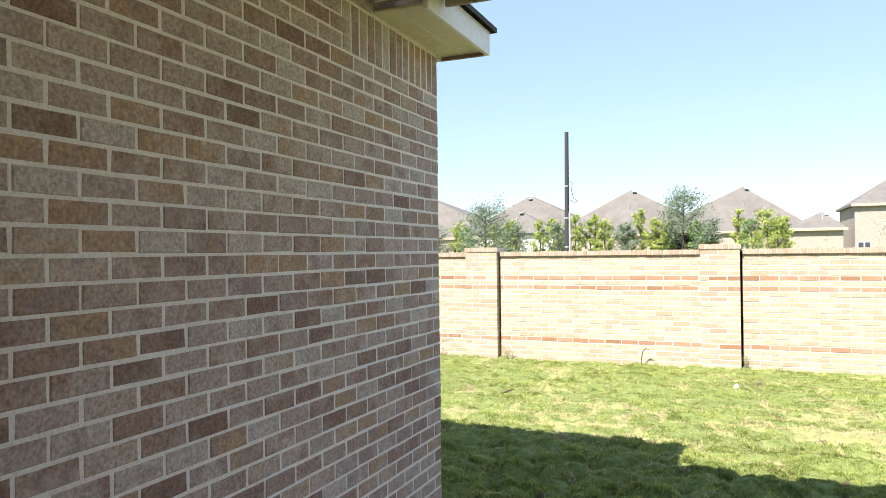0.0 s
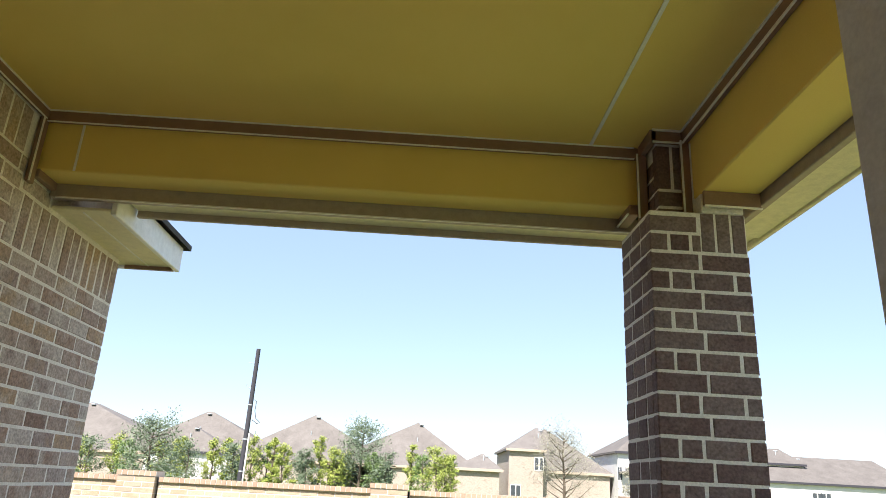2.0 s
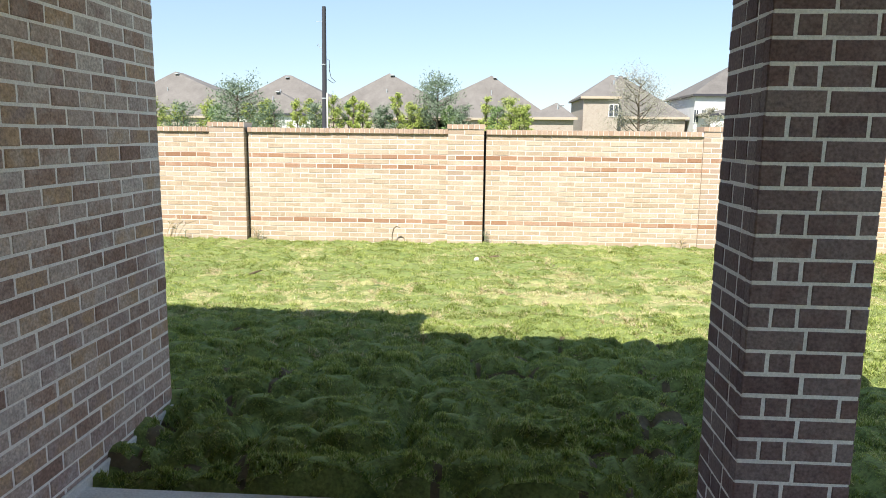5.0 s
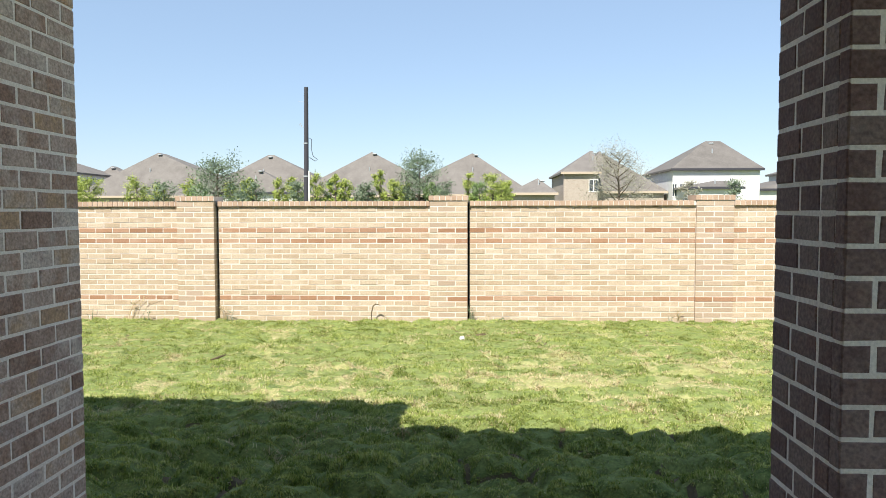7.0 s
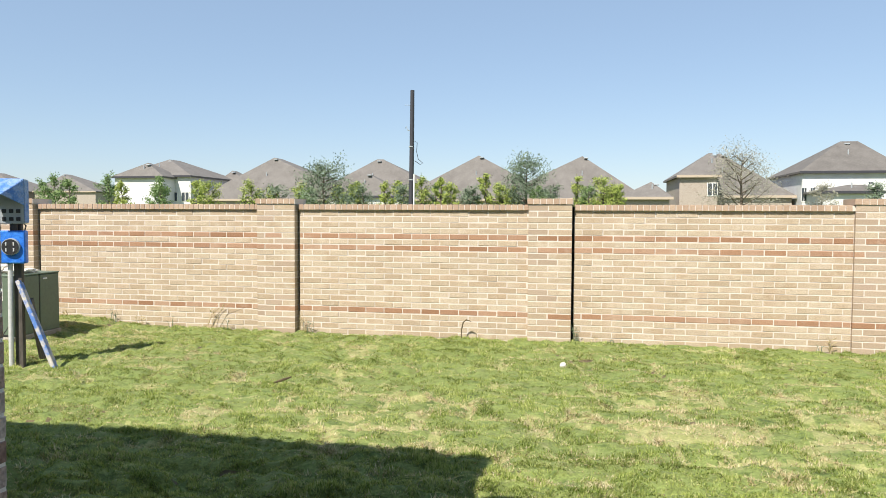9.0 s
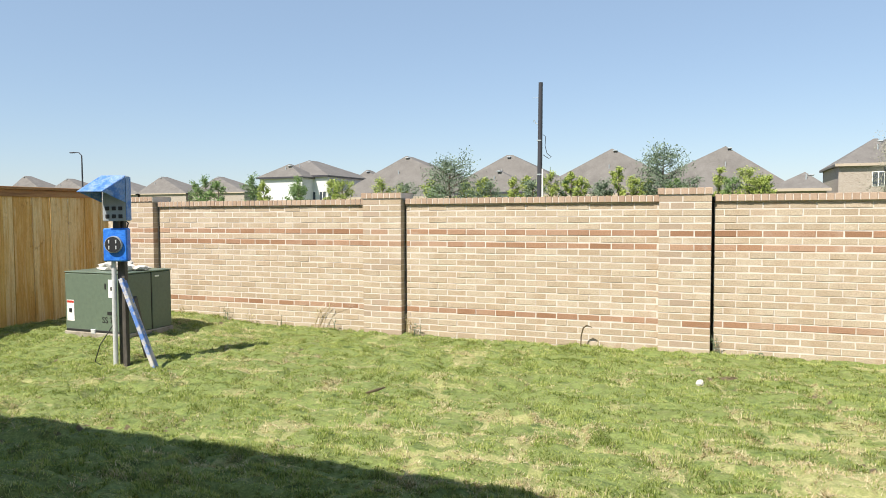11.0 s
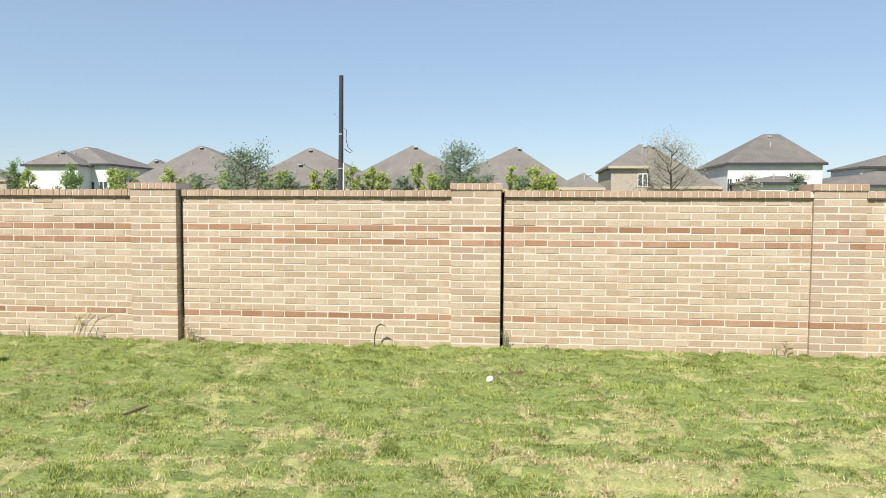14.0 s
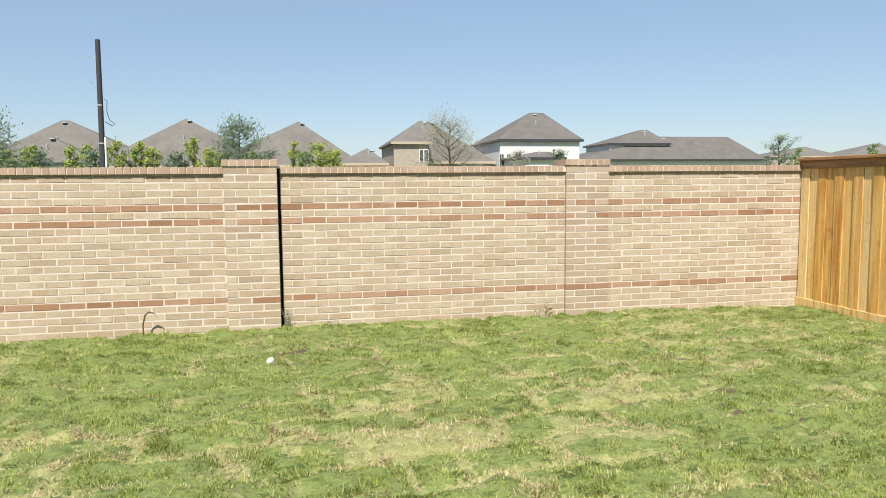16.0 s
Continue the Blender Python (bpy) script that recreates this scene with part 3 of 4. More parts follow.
def wall_brick(y0, l, z, h, d=0.05):
    """One brick of the side wall, whose face looks to +x; y0 is its far end."""
    m = Matrix.Translation((HX + 0.005 + rng.uniform(-0.002, 0.002), y0 - l, z)) @ Matrix.Rotation(radians(90), 4, "Z")
    if 0.95 < y0 < HY + 0.1 and 0.93 < z < 2.40:
        lay_brick(wall, m, l, h, d, M_HBRICK)
    else:
        rest.append((m, l, h, d))


row, z = 0, -0.018
while z < 3.25:
    y = HY
    first = BL if row % 2 else BL / 2 - J / 2
    while y > 0.02:
        l = min(first, y)
        first = BL
        top = 3.085 if y <= 3.12 else 2.715
        if z + BH < top + 0.01 and l > 0.03:
            wall_brick(y, l, z, BH)
        elif y > 3.12 and y - l < 3.08 and z + BH < 3.095:
            wall_brick(3.11, 3.11 - (y - l), z, BH)
        y -= l + J
    row += 1
    z += K
y = HY
while y > 0.05:
    base, tall = (3.079, 0.196) if y <= 3.12 else (2.682, 0.238)
    wall_brick(y, BH, base, tall)
    y -= BH + J
wall_brick(3.362, 0.235, 2.932, BH)
join_bricks("far_bricks", wall, rest, M_HBRICK_REST)

column = tagged(part("brick_column", joined("brick_column", [(COLX + 0.0025, COLX + 0.3935, COLY + 0.0025, COLY + 0.3895, 0.0, 2.912), (1.0325, 1.16, 2.9925, 3.16, 2.912, CZ), (1.162, 1.336, COLY + 0.0025, COLY + 0.11, 2.914, 2.998)], M_HMORTAR)), "patio column of brown-grey mottled brick with shade in its dark tone", "column", kind="structure")
CW, CD = 0.396, 0.392
row, z = 0, 0.0444
col_rest = []


def col_brick(m, l, h, d=0.045):
    if m.translation.z > 0.3:
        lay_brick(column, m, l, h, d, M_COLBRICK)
    else:
        col_rest.append((m, l, h, d))


while z + BH < 2.93:
    j = lambda: rng.uniform(-0.0015, 0.0015)
    cuts = [BL, BL] if row % 2 == 1 else [0.072, 0.077, 0.157, 0.060]
    x = COLX
    for l in cuts:
        if not (2.68 < z and x + l > 1.17):
            col_brick(Matrix.Translation((x, COLY + j(), z)), l, BH)
        elif x < 1.14:
            col_brick(Matrix.Translation((x, COLY + j(), z)), 1.15 - x, BH)
        x += l + J
    side = [0.145, 0.10, 0.077] if row % 2 else [0.105, 0.145, 0.072]
    y = COLY + 0.047
    for l in side[::-1]:
        col_brick(Matrix.Translation((COLX + j(), y + l, z)) @ Matrix.Rotation(radians(-90), 4, "Z"), l, BH)
        y += l + J
    for y in (COLY + 0.047, COLY + 0.047 + 0.175):
        col_rest.append((Matrix.Translation((COLX + CW, y, z)) @ Matrix.Rotation(radians(90), 4, "Z"), 0.165, BH, 0.04))
    for x in (COLX + CW - 0.047, COLX + CW - 0.047 - 0.16):
        col_rest.append((Matrix.Translation((x, COLY + CD, z)) @ Matrix.Rotation(radians(180), 4, "Z"), 0.15, BH, 0.04))
    row += 1
    z += K
for x in (1.03, 1.10):
    col_brick(Matrix.Translation((x, 2.99, z + 2 * K)), 0.060, CZ - 0.06 - z - 2 * K)
for k in range(2):
    col_brick(Matrix.Translation((1.03, 2.99, z + k * K)), 0.130, BH)
for k in range(4):
    col_brick(Matrix.Translation((1.03, 3.15, z + k * K)) @ Matrix.Rotation(radians(-90), 4, "Z"), 0.11, BH)
for x in (1.153, 1.216, 1.279):
    col_brick(Matrix.Translation((x, COLY, 2.744)), 0.056, 0.166)
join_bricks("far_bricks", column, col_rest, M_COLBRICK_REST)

# ---- boundary wall ----
TK, TL, TH = 0.0765, 0.244, 0.0665
PY, TOP = 11.20, 1.725
PILLARS = [(-8.33, -7.78), (-4.25, -3.70), (-0.545, 0.0), (3.27, 3.80)]
RED_ROWS = (4, 6, 17)


def bay(name, x0, x1, front, joint=False):
    if joint:
        x0 += 0.028
    b = tagged(part(name, box(x0, x1, front + 0.0025, front + 0.19, -0.25, TOP - 0.01, 0), M_TMORTAR), "boundary wall panel of tan brick with reddish brick bands", "wall", kind="structure")
    z = TOP - 0.0765 - TK
    r = 0
    off = rng.uniform(0, 0.2)
    while z > -0.12:
        x = x0 - (off if r % 2 else (off + 0.127) % 0.254)
        while x < x1 - 0.02:
            a, e = max(x, x0 + 0.003), min(x + TL, x1 - 0.003)
            if e - a > 0.03:
                mat = M_RBRICK if r in RED_ROWS else M_TBRICK
                lay_brick(b, Matrix.Translation((a, front + rng.uniform(-0.003, 0.002), z + rng.uniform(-0.001, 0.001))), e - a, TH, 0.07, mat)
            x += TL + 0.010
        z -= TK
        r += 1
    x = x0 + 0.004
    while x < x1 - 0.05:
        l = min(0.0665, x1 - 0.004 - x)
        lay_brick(b, Matrix.Translation((x, front - 0.036 + rng.uniform(-0.003, 0.003), TOP - 0.074)), l, 0.074, 0.246, M_CBRICK, "coping_brick")
        x += l + 0.010
    if joint:
        part("expansion_joint", box(x0 - 0.032, x0 + 0.004, front + 0.09, front + 0.12, -0.2, TOP - 0.02, 0), M_DARK, b, "dark open expansion joint")
    part("coping_bed", box(x0, x1, front - 0.028, front + 0.2, TOP - 0.070, TOP - 0.006, 0), M_TMORTAR, b)
    return b


def pillar(name, x0, x1, PY=11.20, mauve=0.3):
    p = tagged(part(name, box(x0 + 0.003, x1 - 0.003, PY + 0.0025, PY + 0.30, -0.25, TOP, 0), M_TMORTAR), "tan brick pillar of the boundary wall", "pillar", kind="structure")
    z, r = TOP - TK, 0
    wide = x1 - x0
    while z > -0.12:
        cuts = [TL * 0.45, TL, wide - TL * 1.45 - 0.02] if r % 2 else [TL, wide - TL - 0.01]
        x = x0
        for l in cuts:
            mat = M_RBRICK if r in (5, 7, 18) and rng.random() < 0.6 else M_PBRICK if rng.random() < mauve else M_TBRICK
            lay_brick(p, Matrix.Translation((x, PY + rng.uniform(-0.002, 0.002), z)), l, TH, 0.10, mat)
            x += l + 0.010
        for s, a in ((x0, -90), (x1, 90)):
            m = Matrix.Translation((s, PY + (0.33 if a < 0 else 0.108), z)) @ Matrix.Rotation(radians(a), 4, "Z")
            lay_brick(p, m, 0.22, TH, 0.05, M_TBRICK, "side_brick")
        z -= TK
        r += 1
    n = 7
    step = (wide + 0.03) / n
    for i in range(n):
        lay_brick(p, Matrix.Translation((x0 - 0.015 + i * step, PY - 0.015 + rng.uniform(-0.002, 0.002), TOP + 0.004)), step - 0.010, 0.072, 0.39, M_CBRICK, "cap_brick")
    part("cap_bed", box(x0 - 0.010, x1 + 0.010, PY - 0.010, PY + 0.37, TOP + 0.002, TOP + 0.070, 0), M_TMORTAR, p)
    return p


edges = [-12.5] + [e for p in PILLARS for e in p] + [9.5]
for i in range(0, len(edges), 2):
    bay("boundary_wall_%d" % (i // 2 + 1), edges[i], edges[i + 1], PY + (0.075 if i == 8 else 0.10), i in (2, 4, 6))
for i, (a, b) in enumerate(PILLARS):
    pillar("wall_pillar_%d" % (i + 1), a, b, PY + (0.06 if i == 3 else 0.0), 0.85 if i == 3 else 0.3)

# ---- cedar fences ----


def fence(name, x, y0, y1, base, top, face, label):
    """Boards along y at x; face is the side (+1 or -1) on which the boards hang."""
    f = thing(name, x, y0, base, label=label, category="fence", kind="structure")
    part("rot_board", box(-0.02, 0.02, 0, y1 - y0, -0.06, 0.065, 0.004), M_FENCE, f, "low horizontal kick board")
    part("cap_board", box(-0.075, 0.075, 0, y1 - y0, top - base - 0.03, top - base + 0.008, 0.005), M_FENCECAP, f, "flat cap board along the top")
    part("trim_board", box(0.024 * face - 0.012, 0.024 * face + 0.012, 0, y1 - y0, top - base - 0.125, top - base - 0.031, 0.004), M_FENCECAP, f)
    y, k = 0.0, 0
    shapes = [from_bm("board", box(-0.009, 0.009, 0, 0.1403, 0.05, top - base - 0.03, 0.003), M_FENCE) for k in range(2)]
    while y + 0.14 < y1 - y0:
        b = new("board", shapes[rng.randrange(2)])
        b.parent = f
        b.matrix_basis = pose((0.005 if k % 2 else -0.005) * face + rng.uniform(-0.001, 0.001), y, 0, 0, rng.uniform(-0.15, 0.15), 0)
        y += 0.141
        k += 1
    for k in range(int((y1 - y0) / 2.4) + 1):
        part("post", box(-0.10 * face - 0.045, -0.10 * face + 0.045, 0.1 + 2.4 * k, 0.19 + 2.4 * k, -0.3, top - base - 0.04, 0.004), M_FENCE, f)
    return f


fence("fence_east", 6.39, -2.0, PY + 0.07, 0.0, 1.80, -1, "honey-coloured new cedar board fence with a cap board")
fence("fence_west", -8.65, 3.0, PY + 0.09, -0.02, 1.91, 1, "honey-coloured new cedar board fence beside the transformer")

# ---- transformer ----
tr = thing("transformer", -7.00, 9.80, 0.055, 0, label="dark green pad-mounted electrical transformer box with labels", category="transformer")
part("pad", box(-0.50, 0.50, -0.40, 0.40, -0.1, 0.045, 0.01), M_PAD, tr, "dirty brown-grey concrete pad")
hood = part("front_cabinet", box(-0.49, 0.49, -0.38, 0.045, 0.046, 0.765, 0.010), M_GREEN, tr)
part("tank", box(-0.49, 0.49, 0.051, 0.38, 0.046, 0.765, 0.010), M_GREEN, tr)
part("lid", box(-0.495, 0.495, -0.385, 0.385, 0.767, 0.785, 0.006), M_GREEN, tr)
part("door_seam", box(0.480, 0.488, 0.0455, 0.0505, 0.06, 0.763, 0), M_DARK, tr)
part("sill", box(-0.47, 0.47, -0.388, -0.378, 0.047, 0.075, 0.003), M_DARK, tr)
part("lock", box(-0.05, 0.02, -0.405, -0.381, 0.03, 0.085, 0.004), M_GALV, tr)
part("latch", box(0.489, 0.497, 0.10, 0.17, 0.70, 0.72, 0.002), M_WHITE, tr)


def label_plate(parent, x, z, w_, h_, red=True):
    p = part("label", box(x, x + w_, -0.3835, -0.3805, z, z + h_, 0), M_WHITE, parent, "white printed warning label")
    if red:
        part("label_band", box(x + 0.004, x + w_ - 0.004, -0.3855, -0.384, z + h_ - 0.035, z + h_ - 0.008, 0), M_RED, p)
    part("label_mark", box(x + w_ * 0.3, x + w_ * 0.7, -0.3855, -0.384, z + h_ * 0.4, z + h_ * 0.6, 0), M_DARK, p)
    return p


label_plate(hood, -0.455, 0.17, 0.12, 0.26)
label_plate(hood, 0.235, 0.48, 0.12, 0.22, False)


def lettering(parent, text, x, y, z, size):
    c = bpy.data.curves.new("stencil", "FONT")
    c.body, c.size, c.extrude = text, size, 0.0008
    c.materials.append(M_DARK)
    ob = new("stencil", c)
    ob.parent = parent
    ob.matrix_basis = pose(x, y, z, 90, 0, 0)
    ob["label"] = "black stencilled characters"
    return ob


lettering(hood, "SS 75", 0.12, -0.3825, 0.17, 0.105)
part("number_bar", box(0.21, 0.335, -0.3835, -0.3805, 0.27, 0.31, 0), M_DARK, hood, "worn dark number mark")
part("number_bar", box(0.175, 0.195, -0.3835, -0.3805, 0.58, 0.65, 0), M_DARK, hood)


def rock(name, x, y, z, s, label, mat=None, seed=0):
    bm = bmesh.new()
    bmesh.ops.create_icosphere(bm, subdivisions=2, radius=1)
    for v in bm.verts:
        k = 1 + 0.6 * noise.noise(v.co * 1.9 + Vector((seed * 3.1, 0, 0)))
        v.co = Vector((v.co.x * s[0], v.co.y * s[1], v.co.z * s[2])) * k
    ob = part(name, bm, mat or M_STONE)
    ob.matrix_world = pose(x, y, z, 0, 0, seed * 50)
    return tagged(ob, label, "stone")


lid_at = Matrix.Translation((-6.95, 9.70, 0))
for i, (u, v, s) in enumerate([(-0.12, 0.0, (0.10, 0.07, 0.045)), (0.03, 0.1, (0.13, 0.08, 0.055)), (0.2, -0.02, (0.10, 0.07, 0.04)), (-0.22, 0.08, (0.08, 0.06, 0.03)), (0.33, 0.08, (0.09, 0.06, 0.03))]):
    s = tuple(1.35 * e for e in s)
    p = lid_at @ Vector((u, v, 0.838 + s[2] * 0.75))
    rock("rock", *p, s, "pale broken rock lying on the transformer lid", seed=i + 1)

# ---- temporary meter post ----
mp = thing("meter_post", -5.66, 8.56, 0.0, 24, label="temporary power post with blue taped meter boxes and plank braces", category="meter post")
part("post", box(-0.025, 0.05, 0.0, 0.08, -0.3, 1.50, 0.005), M_POST, mp, "weathered dark square timber post")
part("conduit", tube([(-0.055, -0.03, -0.25), (-0.052, -0.03, 0.5), (-0.045, -0.03, 1.10)], 0.024, 12), M_GALV, mp, "pale grey vertical conduit pipe")
brace = part("brace", box(-0.02, 0.02, -0.048, 0.048, 0, 1.02, 0.004), M_PLANK, mp, "pale plank brace with blue paint marks")
brace.matrix_basis = pose(0.40, -0.15, -0.06, -8, -22, 0)
brace2 = part("brace", box(-0.02, 0.02, -0.045, 0.045, 0, 0.8, 0.004), M_POST, mp, "grey plank brace behind the post")
brace2.matrix_basis = pose(0.10, 0.44, -0.05, 27, 0, 0)
meter = part("meter_box", box(-0.12, 0.12, -0.10, 0.0, 1.06, 1.40, 0.012), M_BLUE, mp, "bright blue taped meter socket box")
ring = bmesh.new()
bmesh.ops.create_cone(ring, cap_ends=True, segments=28, radius1=0.088, radius2=0.085, depth=0.03)
rg = part("meter_ring", ring, M_GREYBOX, meter)
rg.matrix_basis = pose(-0.01, -0.112, 1.235, 90, 0, 0)
dsk = bmesh.new()
bmesh.ops.create_cone(dsk, cap_ends=True, segments=28, radius1=0.078, radius2=0.078, depth=0.036)
ds = part("meter_socket", dsk, M_DARK, meter, "open dark round meter socket")
ds.matrix_basis = pose(-0.01, -0.114, 1.235, 90, 0, 0)
for u, v in ((-0.035, 0.03), (0.035, 0.03), (-0.035, -0.03), (0.035, -0.03)):
    part("socket_jaw", box(u - 0.018, u - 0.006, -0.137, -0.131, 1.235 + v - 0.018, 1.235 + v + 0.018, 0.001), M_GALV, meter)
neck = part("coupling", tube([(0, -0.05, 1.39), (0, -0.05, 1.49)], 0.035, 12), M_DARK, mp)
panel = part("breaker_panel", box(-0.12, 0.115, -0.09, 0.03, 1.47, 1.93, 0.008), M_GREYBOX, mp, "grey breaker panel with outlet sockets")
part("side_tape", box(0.116, 0.121, -0.09, 0.03, 1.48, 1.92, 0.001), M_SCUFFBLUE, panel)
for u in (-0.07, -0.005, 0.06):
    for v in (1.52, 1.60):
        part("outlet", box(u - 0.020, u + 0.020, -0.098, -0.089, v - 0.02, v + 0.02, 0.003), M_DARK, panel)
flap = box(-0.125, 0.12, -0.30, 0.0, -0.006, 0.006, 0.003)
for v in flap.verts:
    v.co.x += 0.45 * v.co.y
cover = part("cover_flap", flap, M_SCUFFBLUE, mp, "raised panel cover wrapped in scuffed blue tape")
cover.matrix_basis = pose(0, -0.08, 1.93, 34, 0, 0)
for s in (-0.122, 0.114):
    v = [(s, -0.10, 1.92), (s, -0.10, 1.66), (s - 0.13, -0.325, 1.765)]
    part("cover_cheek", mesh_of("cover_cheek", v + [(a + 0.004, b, c) for a, b, c in v], [(0, 1, 2), (5, 4, 3), (0, 3, 4, 1), (1, 4, 5, 2), (2, 5, 3, 0)], M_SCUFFBLUE), None, mp)
part("wire", tube([(-0.05, 0.0, 0.45), (-0.20, -0.05, 0.20), (-0.27, -0.02, 0.02), (-0.22, 0.0, -0.02)], 0.006, 6), M_DARK, mp, "thin dark wire")
part("wire", tube([(0.05, 0.0, 1.50), (0.11, -0.03, 1.45), (0.09, -0.01, 1.40)], 0.008, 6), M_DARK, mp)
rock("rock", -0.06, 9.80, -0.012, (0.048, 0.034, 0.028), "small pale stone lying on the lawn", M_STONE, 9)

# ---- weeds at the wall ----


def weed(x, y, n, height, seed, lean=0.0):
    r = random.Random(seed)
    bm = bmesh.new()
    z = float(ground_height(x, y)) - 0.01
    for i in range(n):
        a, l = r.uniform(0, 6.28), height * r.uniform(0.5, 1.0)
        dx, dy = math.cos(a) * 0.25 * l + lean * l, math.sin(a) * 0.12 * l - 0.03
        bx = x + r.uniform(-0.05, 0.05)
        tube([(bx, y, z), (bx + dx * 0.4, y + dy * 0.4, z + l * 0.65), (bx + dx * 1.1, y + dy, z + l)], [0.004, 0.003, 0.001], 4, bm)
        if r.random() < 0.6:
            tube([(bx + dx * 0.4, y + dy * 0.4, z + l * 0.6), (bx + dx * 0.4 + r.uniform(-0.08, 0.08), y - 0.03, z + l * 0.75)], [0.003, 0.006], 4, bm)
    return tagged(part("weed", bm, M_STRAW if seed % 2 else M_LEAF_DULL), "thin dry weed stalks at the wall foot", "weed", kind="stuff")


for i, (x, n, h, lean) in enumerate([(-7.3, 4, 0.22, 0), (-6.5, 5, 0.25, 0), (-6.1, 4, 0.2, 0.3), (-5.6, 3, 0.25, 0), (-5.0, 4, 0.5, 0.7), (-4.75, 3, 0.2, 0), (-3.62, 6, 0.32, 0.1), (-3.5, 4, 0.25, 0.4), (-1.24, 2, 0.14, 0.5), (0.08, 7, 0.28, 0.0), (0.3, 4, 0.12, 0), (0.5, 4, 0.1, 0), (3.05, 7, 0.32, -0.2), (2.9, 4, 0.2, -0.2)]):
    weed(x, PY + 0.04, n, h, i * 3 + 11, lean)
stem = tagged(part("dry_stalk", tube([(-1.40, 11.19, -0.05), (-1.395, 11.18, 0.10), (-1.37, 11.17, 0.20), (-1.33, 11.16, 0.235), (-1.28, 11.15, 0.225), (-1.26, 11.15, 0.21)], [0.007, 0.008, 0.009, 0.011, 0.007, 0.003], 6), M_SOIL), "bent dark dead stalk against the wall", "weed")
twig = tagged(part("twig", tube([(-2.70, 8.34, 0.005), (-2.64, 8.42, 0.018), (-2.59, 8.50, 0.03)], [0.010, 0.014, 0.006], 6), M_SOIL), "short dark twig lying on the lawn", "twig")

# ---- distance: trees ----


def tree(x, y, height, spread, trunk_share, leaves, size, mat, seed, label, droop=0.0, limbs=9):
    r = random.Random(seed)
    t = thing("tree", x, y, 0, label=label, category="tree", group="trees beyond the wall")
    bm = bmesh.new()
    tube([(0, 0, -0.2), (0.05, 0, height * 0.35), (r.uniform(-0.1, 0.1), 0, height * 0.7), (r.uniform(-0.15, 0.15), 0, height * 0.97)], [height * 0.022, height * 0.016, height * 0.010, 0.008], 7, bm)
    tips = []
    for i in range(limbs):
        h = height * (trunk_share + (0.93 - trunk_share) * (i + r.random()) / limbs)
        taper = 1 - 0.75 * max(0, (h / height - trunk_share) / (1 - trunk_share)) ** 1.6
        a, l = i * 2.4 + r.uniform(-0.5, 0.5), spread * taper * r.uniform(0.65, 1.1)
        tip = Vector((math.cos(a) * l, math.sin(a) * l, h + l * (0.55 - droop)))
        mid = Vector((tip.x * 0.5, tip.y * 0.5, h + (tip.z - h) * 0.35))
        tube([(0, 0, h - 0.1), mid, tip], [height * 0.008, height * 0.005, 0.006], 5, bm)
        tips += [(mid, 0.5), (tip, 0.8), ((mid + tip) / 2, 0.7)]
        for k in range(3):
            q = mid.lerp(tip, r.random()) + Vector((r.uniform(-1, 1), r.uniform(-1, 1), r.uniform(-0.3, 1))) * spread * 0.28
            tube([mid.lerp(tip, 0.4), q], [0.010, 0.004], 4, bm)
            tips.append((q, 0.8))
    tips.append((Vector((0, 0, height * 0.95)), 0.5))
    part("trunk", bm, M_BARK, t)
    verts, faces = [], []
    for i in range(leaves):
        c, w_ = tips[r.randrange(len(tips))]
        s = spread * 0.17 * w_
        p = c + Vector((r.gauss(0, s), r.gauss(0, s), r.gauss(0, s * 0.8)))
        u = Vector((r.uniform(-1, 1), r.uniform(-1, 1), r.uniform(-1, 1))).normalized() * size * r.uniform(0.6, 1.3)
        v = u.orthogonal().normalized() * size * 0.45
        k = len(verts)
        verts += [p - u, p + v, p + u, p - v]
        faces.append((k, k + 1, k + 2, k + 3))
    part("crown", mesh_of("crown", verts, faces, mat), None, t)
    return t


OLIVE, YOUNG, DEEP, GREY = "broad olive-green tree with an open crown", "young yellow-green pine sapling with sparse branches", "deep green young conifer with ragged top", "thin grey half-bare tree with small leaves"
tree(-13.4, 38, 4.5, 2.0, 0.03, 6500, 0.06, M_LEAF_DULL, 1, OLIVE, 0.25, 26)
tree(-4.3, 60, 6.35, 2.5, 0.06, 5500, 0.10, M_LEAF_DULL, 2, OLIVE, 0.0, 20)
tree(12.4, 60, 6.7, 3.0, 0.12, 8000, 0.065, M_LEAF_GREY, 3, GREY, -0.1, 26)
tree(43.0, 60, 5.6, 1.6, 0.1, 3600, 0.085, M_LEAF_DULL, 4, DEEP, -0.2, 14)
